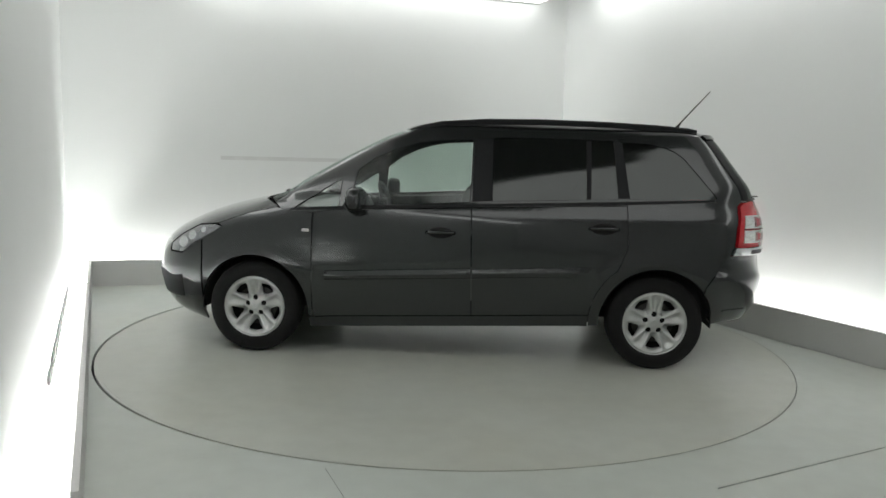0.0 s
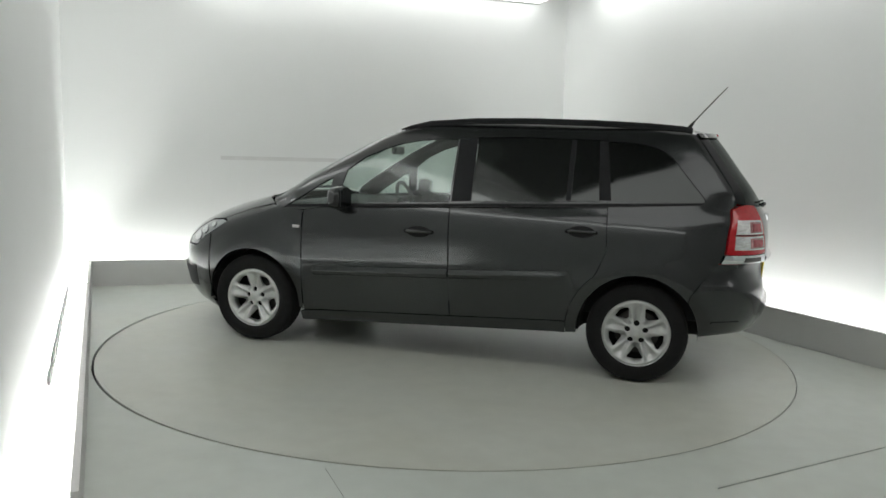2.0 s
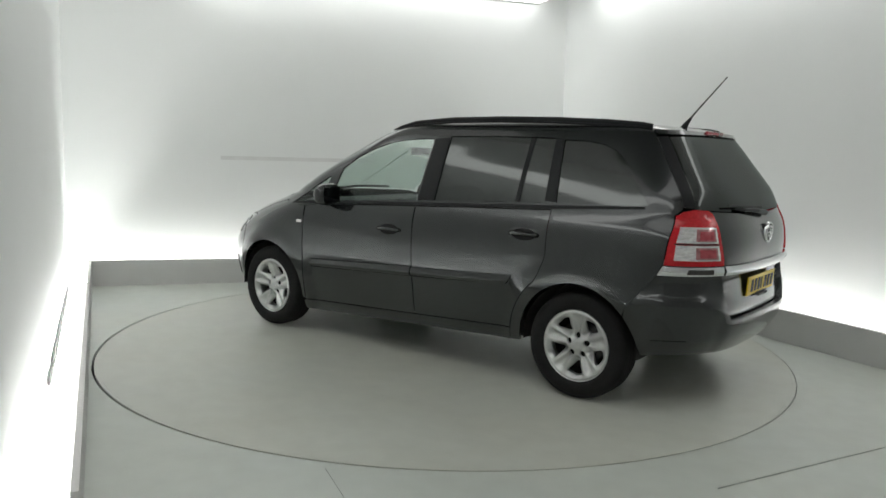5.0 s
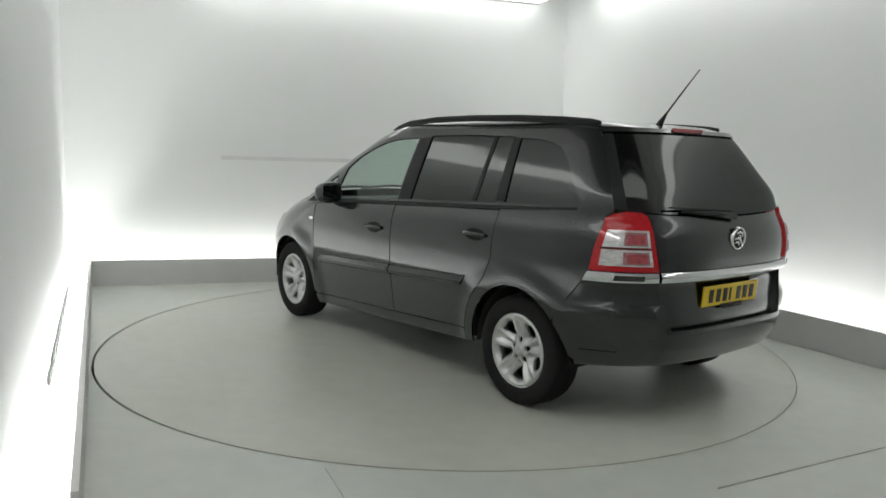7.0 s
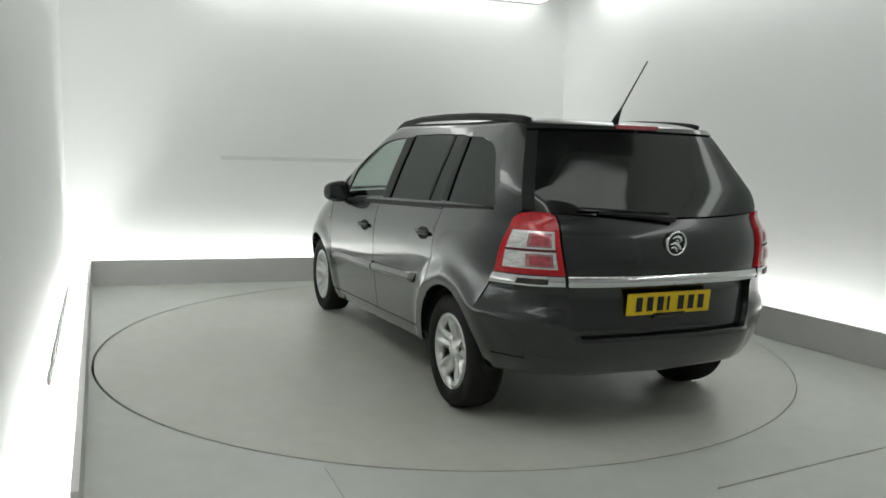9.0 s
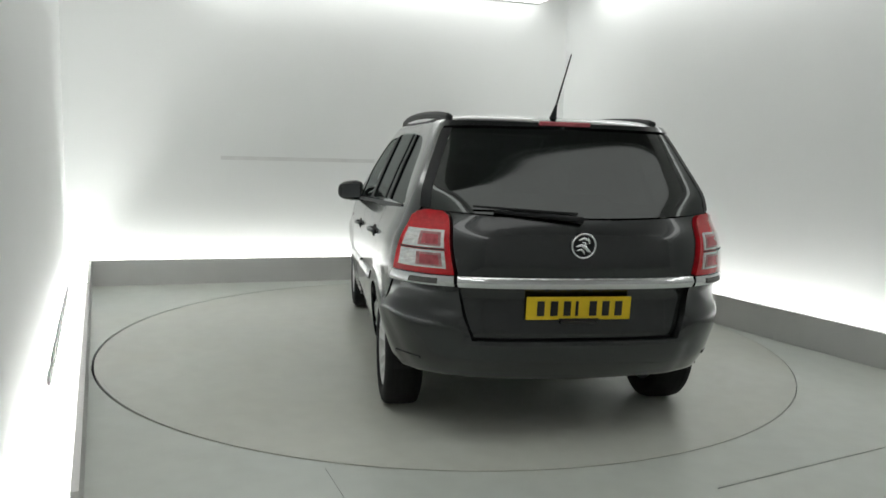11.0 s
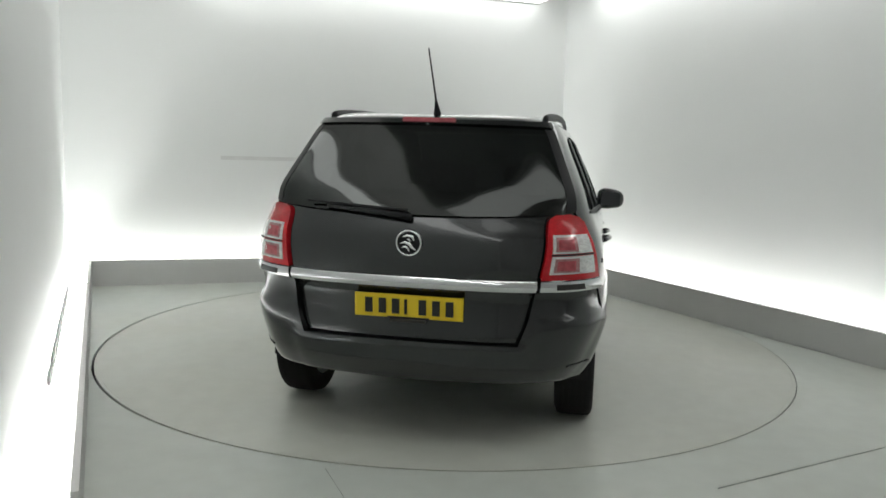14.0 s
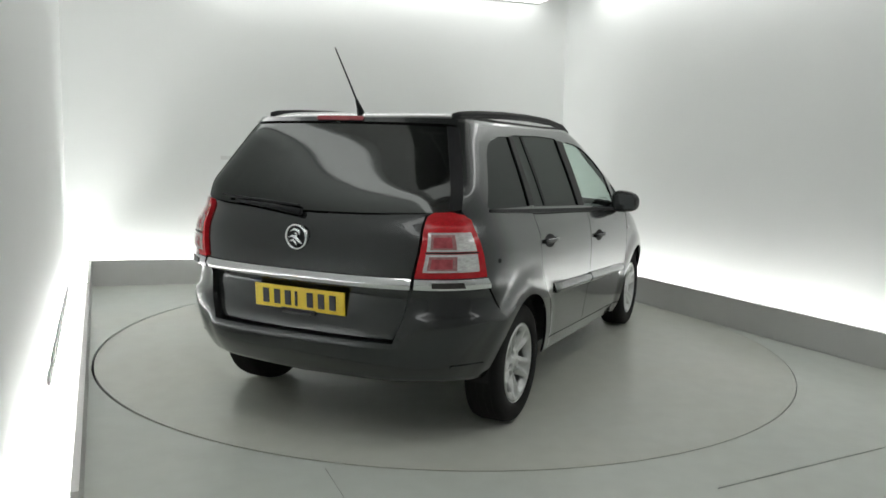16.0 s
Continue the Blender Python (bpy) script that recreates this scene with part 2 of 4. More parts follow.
# a white upper ceiling, and a grey panel hung below it with unseen fill lamps added along its upper edges
setting("ceiling", prism([tuple(q) for q in F2], TOP_H, TOP_H + 0.1), UPPER, "white painted upper ceiling brightened by added edge strips")
P0, P1, P2 = (panel_outline(k) for k in (0.0, EDGE_BACK - 0.03, EDGE_BACK + 0.03))
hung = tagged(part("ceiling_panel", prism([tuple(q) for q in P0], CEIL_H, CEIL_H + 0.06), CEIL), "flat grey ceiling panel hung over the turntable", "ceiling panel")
for i in range(4):
    if i == 0:
        continue
    # added fill, out of view: brightens the upper ceiling for the car's reflections
    part("edge_fill", prism(quad(i, P1, P2), EDGE_Z, EDGE_Z + 0.04), FILL_EDGE, hung, "unseen glowing strip added to brighten the upper ceiling")
soft = tagged(new("ceiling_light", None), "broad softly glowing ceiling light before the hung panel", "ceiling light")
S0 = [P0[0] + ALONG_L * 0.05, P0[0] + ALONG_L * 1.75, P0[1] + ALONG_R * 1.75, P0[1] + ALONG_R * 0.05]
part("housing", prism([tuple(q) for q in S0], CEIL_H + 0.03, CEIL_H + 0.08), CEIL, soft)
part("diffuser", prism(inset([tuple(q) for q in S0], 0.04), CEIL_H, CEIL_H + 0.028), LED_SOFT, soft, "softly glowing white diffuser")
# an unseen reflector, added to throw the lamps' light up at the ceiling
part("bounce_sheet", prism([tuple(q) for q in panel_outline(0.02)], CEIL_H + 0.062, CEIL_H + 0.07), WALL, hung, "unseen white sheet added to bounce light onto the ceiling")
for q in P2:
    inner = q + (sum(P2, Vector((0, 0))) / 4 - q) * 0.12
    part("hanger", block((0.03, 0.03, TOP_H - CEIL_H - 0.07), (inner.x, inner.y, (TOP_H + CEIL_H + 0.07) / 2), 0.004, 1), CEIL, hung)

# low ledges: a front board, and behind it an open channel with light battens on its floor
LIP, BATTEN_IN = 0.026, 0.105
for nm, i, p, d, out, dep, u0, u1 in (("ledge_back", 0, CORNER_L, ALONG_B, OUT_B, DEPTH_B, -0.1, 4.87), ("ledge_right", 1, CORNER_R, ALONG_R, OUT_R, DEPTH_R, -0.1, 5.4), ("ledge_left", 3, CORNER_L, ALONG_L, OUT_L, DEPTH_L, -0.1, 5.4)):
    g0, g1 = (corner(k, k, k, 4.0) for k in (0.0, LIP))
    led = setting(nm, prism(quad(i, g0, g1), 0.0, LEDGE_H), LEDGE, "low grey painted ledge with a glowing light channel")
    part("channel_floor", prism(quad(i, g1, corner(DEPTH_L, DEPTH_B, DEPTH_R, 4.0)), 0.0, 0.006), CHANNEL, led, "white floor of the light channel")
    n, BATTEN_OUT = 4, 0.144 if i == 1 else 0.185
    for k in range(n):
        a, b = u0 + (u1 - u0) * k / n + 0.012, u0 + (u1 - u0) * (k + 1) / n - 0.012
        bat = part("batten", prism([tuple(p + out * w + d * u) for w, u in ((BATTEN_IN - 0.006, a), (BATTEN_IN - 0.006, b), (BATTEN_OUT + 0.006, b), (BATTEN_OUT + 0.006, a))], 0.008, 0.022), LEDGE, led, "light batten on the channel's floor")
        part("light_strip", prism([tuple(p + out * w + d * u) for w, u in ((BATTEN_IN, a + 0.01), (BATTEN_IN, b - 0.01), (BATTEN_OUT, b - 0.01), (BATTEN_OUT, a + 0.01))], 0.022, 0.034), LED_LOW, bat, "glowing white light strip")
    if nm == "ledge_left":
        # dark strips stand in for the shadow in the gap beside the wall
        for a, b in ((0.1, 2.2), (2.26, 2.9), (2.96, 3.3)):
            part("gap_shade", prism([tuple(p + out * w + d * u) for w, u in ((0.203, a), (0.203, b), (0.208, b), (0.208, a))], 0.006, 0.042), GROOVE, led, "thin dark strip for the shaded gap between batten and wall")

# slim lamps high on the walls, ending short of the corners
def wall_lamp(p, d, out, depth, u0, u1, z):
    a, b, n = p + d * u0, p + d * u1, out * depth
    lamp = tagged(new("cove_light", None), "slim glowing white light strip high on the wall", "light strip", "high wall lights")
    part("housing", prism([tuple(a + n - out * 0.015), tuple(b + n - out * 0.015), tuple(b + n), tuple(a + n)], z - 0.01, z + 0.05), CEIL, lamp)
    part("diffuser", prism([tuple(a + n - out * 0.345), tuple(b + n - out * 0.345), tuple(b + n - out * 0.016), tuple(a + n - out * 0.016)], z, z + 0.03), LED_HIGH, lamp)


wall_lamp(CORNER_L, ALONG_B, OUT_B, DEPTH_B, 0.9, 4.72, 3.10)
wall_lamp(CORNER_R, ALONG_R, OUT_R, DEPTH_R, 0.40, 9.2, 3.10)
wall_lamp(CORNER_L, ALONG_L, OUT_L, DEPTH_L, 0.6, 9.2, 3.10)

# floor with the turntable's round opening, and fine joints
RING = 2.436
circle = lambda r, n: [(r * math.cos(k * 2 * math.pi / n), r * math.sin(k * 2 * math.pi / n)) for k in range(n)]


def line_gap(a, b, w):
    d = unit(b[0] - a[0], b[1] - a[1])
    n = Vector((-d.y, d.x)) * w / 2
    a, b = Vector(a), Vector(b)
    return [tuple(a + n), tuple(b + n), tuple(b - n), tuple(a - n)]


joints = [line_gap((1.196, -2.532), (2.75, -1.70), 0.010), line_gap((-0.515, -2.45), (-0.39, -2.738), 0.003)]
OUTLINE = F2
vs, fs = fill([tuple(q) for q in OUTLINE], [[(x - 0.006, y - 0.003) for x, y in circle(RING + 0.0035, 160)]] + joints, 1.2, 1.2)
bm = bmesh.new()
vv = [bm.verts.new((x, y, 0)) for x, y in vs]
for f in fs:
    bm.faces.new([vv[i] for i in f])
bmesh.ops.recalc_face_normals(bm, faces=bm.faces)
if bm.faces[0].normal.z < 0:
    bmesh.ops.reverse_faces(bm, faces=bm.faces)
rim = [e for e in bm.edges if e.is_boundary]
ex = bmesh.ops.extrude_edge_only(bm, edges=rim)
for v in ex["geom"]:
    if isinstance(v, bmesh.types.BMVert):
        v.co.z = -0.03
floor = setting("floor", bm, FLOOR, "grey-green painted studio floor with faint joints")
setting("floor_base", prism([tuple(q) for q in OUTLINE], -0.10, -0.025), GROOVE, "dark slab under the floor's gaps")
turntable = tagged(new("turntable", None), "round grey painted turntable flush with the floor", "turntable")
part("disc", prism(circle(RING - 0.026, 160), -0.02, 0.0), DISC, turntable)
bm = bmesh.new()
loops = [[bm.verts.new((x, y, z)) for x, y in circle(r, 160)] for r, z in ((RING - 0.0255, -0.02), (RING - 0.0255, 0.0), (RING - 0.006, 0.0), (RING - 0.006, -0.02))]
for a, d in zip(loops, loops[1:]):
    for k in range(160):
        bm.faces.new((a[k], a[(k + 1) % 160], d[(k + 1) % 160], d[k]))
bmesh.ops.recalc_face_normals(bm, faces=bm.faces)
part("edge_ring", bm, DISC, turntable)
# a joint in the back wall's lining
j0 = CORNER_L + OUT_B * (DEPTH_B - 0.004) + ALONG_B * 1.22
j1 = j0 + ALONG_B * 1.62
tagged(part("wall_joint", prism([tuple(j0), tuple(j1), tuple(j1 + OUT_B * 0.006), tuple(j0 + OUT_B * 0.006)], 1.25, 1.29), EDGE), "faint horizontal joint in the white wall", kind="structure")

# ---- car ----
car = tagged(new("car", None), "dark grey metallic five-door people carrier with tinted rear windows", "car")


def table(rows, n=700):
    """A smooth curve through rows of (z, value), sampled finely."""
    z, v = np.array(rows, float).T
    d = np.diff(v) / np.diff(z)
    m = np.concatenate([[d[0]], [0 if a * b <= 0 else 2 * a * b / (a + b) for a, b in zip(d, d[1:])], [d[-1]]])
    zz = np.linspace(z[0], z[-1], n)
    k = np.clip(np.searchsorted(z, zz) - 1, 0, len(z) - 2)
    h = z[k + 1] - z[k]
    t = (zz - z[k]) / h
    return zz, (2 * t**3 - 3 * t**2 + 1) * v[k] + (t**3 - 2 * t**2 + t) * h * m[k] + (-2 * t**3 + 3 * t**2) * v[k + 1] + (t**3 - t**2) * h * m[k + 1]


T_W = table([(0.17, 0.80), (0.24, 0.832), (0.34, 0.858), (0.5, 0.880), (0.66, 0.896), (0.8, 0.896), (0.92, 0.885), (1.0, 0.866), (1.06, 0.838), (1.15, 0.803), (1.3, 0.742), (1.42, 0.688), (1.5, 0.652), (1.56, 0.618)])
T_F = table([(0.17, 2.08), (0.25, 2.17), (0.36, 2.24), (0.5, 2.265), (0.62, 2.245), (0.72, 2.19), (0.8, 2.10), (0.87, 1.97), (0.93, 1.83), (0.98, 1.68), (1.03, 1.48), (1.065, 1.315), (1.1, 1.225), (1.2, 1.075), (1.3, 0.905), (1.4, 0.725), (1.5, 0.535), (1.56, 0.385)])
T_R = table([(0.17, -1.98), (0.24, -2.06), (0.33, -2.12), (0.45, -2.15), (0.56, -2.15), (0.66, -2.135), (0.78, -2.13), (0.9, -2.135), (1.0, -2.125), (1.1, -2.085), (1.2, -2.02), (1.35, -1.91), (1.5, -1.80), (1.56, -1.75)])
T_CF = table([(0.17, 0.95), (0.7, 1.0), (0.95, 0.85), (1.1, 0.55), (1.56, 0.5)])
T_CR = table([(0.17, 0.62), (0.6, 0.67), (0.92, 0.67), (1.1, 0.58), (1.2, 0.51), (1.56, 0.42)])
at = lambda tab, z: float(np.interp(z, *tab))


def bend(n):
    a = np.linspace(0, math.pi / 2, 2000)
    y, x = np.sin(a) ** (2 / n), 1 - np.cos(a) ** (2 / n)
    s = np.concatenate([[0], np.cumsum(np.hypot(np.diff(y) * 0.85, np.diff(x) * 0.6))])
    return s / s[-1], y, x


B_R, B_LOW, B_HIGH = bend(3.2), bend(2.5), bend(4.5)
GRID = np.linspace(0, 1, 500)
BLEND = {}


def nose(z):
    """The front's plan curve: round at the bonnet, flatter at the windscreen."""
    g = round(min(1.0, max(0.0, (z - 1.0) / 0.10)), 2)
    if g not in BLEND:
        BLEND[g] = (GRID, *((1 - g) * np.interp(GRID, B_LOW[0], B_LOW[k]) + g * np.interp(GRID, B_HIGH[0], B_HIGH[k]) for k in (1, 2)))
    return BLEND[g]


B_TOP = bend(4.5)
TAILS = {}


def tail(z):
    """The rear's plan curve: round at the lamps, squarer at the window."""
    g = round(min(1.0, max(0.0, (z - 1.10) / 0.12)), 2)
    if g not in TAILS:
        TAILS[g] = (GRID, *((1 - g) * np.interp(GRID, B_R[0], B_R[k]) + g * np.interp(GRID, B_TOP[0], B_TOP[k]) for k in (1, 2)))
    return TAILS[g]


LEN_REAR, LEN_SIDE, LEN_FRONT = 1.2, 2.6, 1.5
HUBS = ((1.3515, 0.305), (-1.3515, 0.312))
ARCH = 0.372


def skin(s, z, off=0.0):
    """The body's surface: s runs from the rear's middle (0) round the corner, along the side and to the nose's middle."""
    w, xf, xr, cf, cr = (at(t, z) for t in (T_W, T_F, T_R, T_CF, T_CR))
    if s < LEN_REAR:
        t = s / LEN_REAR
        B_T = tail(z)
        x, y = xr + cr * np.interp(t, B_T[0], B_T[2]), w * np.interp(t, B_T[0], B_T[1])
    elif s > LEN_REAR + LEN_SIDE:
        t = 1 - (s - LEN_REAR - LEN_SIDE) / LEN_FRONT
        B_F = nose(z)
        x, y = xf - cf * np.interp(t, B_F[0], B_F[2]), w * np.interp(t, B_F[0], B_F[1])
    else:
        t = (s - LEN_REAR) / LEN_SIDE
        x, y = xr + cr + t * (xf - cf - xr - cr), w
    for hx, hz in HUBS:
        d = math.hypot(x - hx, z - hz)
        if d < 0.52 and y > 0.5:
            k = min(1, (0.52 - d) / 0.09)
            y += 0.016 * k * k * (3 - 2 * k)
    return Vector((x, y, z))


def lift(s, z, off):
    """A skin point moved out by off, with the skin's normal."""
    e = 0.004
    a, b = skin(max(0, s - e), z), skin(min(LEN_REAR + LEN_SIDE + LEN_FRONT, s + e), z)
    c, d = skin(s, max(0.17, z - e)), skin(s, min(1.56, z + e))
    n = (d - c).cross(b - a)
    n = n.normalized() if n.length > 0 else Vector((0, 1, 0))
    if s < 0.02 or s > LEN_REAR + LEN_SIDE + LEN_FRONT - 0.02:
        n.y = 0
        n.normalize()
    return skin(s, z) + n * off, n


def sx(x, z):
    """s of the skin point with this x, on the flank."""
    w, xf, xr, cf, cr = (at(t, z) for t in (T_W, T_F, T_R, T_CF, T_CR))
    if x < xr + cr:
        return LEN_REAR * float(np.interp((x - xr) / cr, tail(z)[2], tail(z)[0]))
    if x > xf - cf:
        return LEN_REAR + LEN_SIDE + LEN_FRONT * (1 - float(np.interp((xf - x) / cf, nose(z)[2], nose(z)[0])))
    return LEN_REAR + LEN_SIDE * (x - xr - cr) / (xf - cf - xr - cr)


def sr(y, z):
    """s of the skin point with this y, on the rear."""
    return LEN_REAR * float(np.interp(abs(y) / at(T_W, z), tail(z)[1], tail(z)[0]))


def sf(y, z):
    """s of the skin point with this y, on the front."""
    return LEN_REAR + LEN_SIDE + LEN_FRONT * (1 - float(np.interp(abs(y) / at(T_W, z), nose(z)[1], nose(z)[0])))


S_END = LEN_REAR + LEN_SIDE + LEN_FRONT


def side(poly, step=0.03):
    return [(sx(x, z), z) for x, z in dense(poly, step)]


def rear(poly, step=0.03):
    return [(sr(y, z), z) for y, z in dense(poly, step)]


def panel(name, outer, material, parent, holes=(), gap=0.003, off=0.0, flange=0.014, both=False, flip=False, label="", gx=0.05, gz=0.028, push=None):
    """A skin panel over a region of (s, z). both: one mesh across the car's middle; flip: for the right flank."""
    outer = inset(outer, gap) if gap else (outer if area2(outer) > 0 else outer[::-1])
    outer = [(0.0 if both and s < 0.012 else S_END if both and s > S_END - 0.012 else s, min(1.56, max(0.17, z))) for s, z in outer]
    vs, fs = fill(outer, [inset(h, -gap) if gap else h for h in holes], gx, gz)
    bm = bmesh.new()
    signs = (1, -1) if both else ((-1,) if flip else (1,))
    norms, keep = [], {}
    for sg in signs:
        vv = []
        for s, z in vs:
            q, n = lift(s, z, 0)
            o = off + (push(s, z) if push else 0)
            q = q + n * o
            vv.append(bm.verts.new((q.x, q.y * sg, q.z)))
            norms.append(Vector((n.x, n.y * sg, n.z)))
            keep[vv[-1]] = norms[-1]
        for f in fs:
            a, b, c = (vv[i] for i in f)
            if (b.co - a.co).cross(c.co - a.co).length < 6e-7:
                continue
            fc = bm.faces.new((a, b, c))
            fc.normal_update()
            if fc.normal.dot(norms[-len(vs) + f[0]]) < 0:
                fc.normal_flip()
            fc.smooth = True
    bm.verts.index_update()
    rim = [e for e in bm.edges if e.is_boundary and not (both and all(abs(v.co.y) < 1e-4 for v in e.verts))]
    if flange:
        copy = {}
        for e in rim:
            for v in e.verts:
                if v not in copy:
                    n = norms[v.index]
                    copy[v] = (bm.verts.new(v.co), bm.verts.new(v.co - n * flange))
                    norms.extend((n, n))
        for e in rim:
            a, b = e.verts
            bm.faces.new((copy[a][0], copy[b][0], copy[b][1], copy[a][1]))
    if both:
        bmesh.ops.remove_doubles(bm, verts=[v for v in bm.verts if abs(v.co.y) < 1e-4], dist=1e-4)
    if push:
        return part(name, bm, material, parent, label)
    lay = bm.verts.layers.float_vector.new("skin_normal")
    for v, n in keep.items():
        if v.is_valid:
            v[lay] = n
    ob = part(name, bm, material, parent, label)
    att = ob.data.attributes["skin_normal"]
    vals = [tuple(d.vector) for d in att.data]
    ob.data.attributes.remove(att)
    ob.data.normals_split_custom_set_from_vertices(vals)
    return ob


# outlines on the flank, as (x, z)
def arc(hub, r, a0, a1, n=26):
    return [(hub[0] + r * math.cos(radians(a0 + (a1 - a0) * k / n)), hub[1] + r * math.sin(radians(a0 + (a1 - a0) * k / n))) for k in range(n + 1)]


BELT = lambda x: 1.035 - 0.045 * x
front_arch = arc(HUBS[0], ARCH, 184, -6)
f_door = [(0.945, 0.262), (0.95, 0.66), (0.945, 0.975), (0.80, BELT(0.80)), (-0.115, BELT(-0.115)), (-0.128, 0.6), (-0.135, 0.315)]
r_door = [(-0.135, 0.315), (-0.128, 0.6), (-0.115, BELT(-0.115)), (-1.135, BELT(-1.135)), (-1.145, 0.82), (-1.10, 0.70)] + arc(HUBS[1], ARCH + 0.07, 52, 6, 8) + [(-0.912, 0.355)]
sill = [(0.945, 0.262), (-0.135, 0.315), (-0.912, 0.355), (-0.912, 0.275), (0.97, 0.18), (0.975, 0.25)]
fender = [(0.945, 0.975), (0.95, 0.66), (0.945, 0.262)] + front_arch + [(1.722, 0.42), (1.725, 0.65), (1.74, 0.762), (1.66, 0.81), (1.60, 0.853), (1.64, 0.869), (1.40, 0.955), (1.20, 1.0), (1.10, 0.985)]
quarter_win = [(-1.15, 1.13), (-1.10, 1.497), (-1.27, 1.492), (-1.38, 1.472), (-1.45, 1.445), (-1.51, 1.40), (-1.705, 1.165), (-1.71, 1.152), (-1.69, 1.142)]
r_win = [(-0.25, 1.09), (-0.245, 1.505), (-0.6, 1.512), (-1.05, 1.505), (-1.08, 1.126)]
f_win = [(0.70, 1.03), (0.66, 1.265), (0.55, 1.35), (0.41, 1.415), (0.28, 1.455), (0.16, 1.475), (0.0, 1.486), (-0.10, 1.488), (-0.10, 1.08)]
tri_win = [(1.11, 0.982), (0.80, 1.185), (0.765, 1.20), (0.78, 1.01)]
GLASS_S = 0.785
quarter = ([(sx(x, z), z) for x, z in dense([(-1.145, 0.82), (-1.135, BELT(-1.135)), (-1.09, 1.5), (-1.10, 1.555)], 0.03, False)]
           + dense([(sx(-1.10, 1.555), 1.555), (0.80, 1.555), (GLASS_S + 0.008, 1.53), (GLASS_S + 0.008, 1.14), (0.80, 1.132), (0.840, 1.103), (0.856, 1.0), (0.864, 0.92), (0.870, 0.84), (0.895, 0.785)], 0.03, False)[1:]
           + [(sx(x, z), z) for x, z in dense([(-1.745, 0.70), (-1.66, 0.585)] + arc(HUBS[1], ARCH, 142, -4, 22) + arc(HUBS[1], ARCH + 0.07, -4, 52, 9) + [(-1.10, 0.70), (-1.145, 0.82)], 0.03, False)[:-1]])
frame_out = [(1.15, 0.972), (1.24, 1.03), (1.07, 1.15), (0.875, 1.27), (0.675, 1.385), (0.51, 1.47), (0.375, 1.53), (0.23, 1.555), (-1.10, 1.555), (-1.09, 1.5), (-1.135, BELT(-1.135)), (-0.115, BELT(-0.115)), (0.80, BELT(0.80)), (0.945, 0.975)]

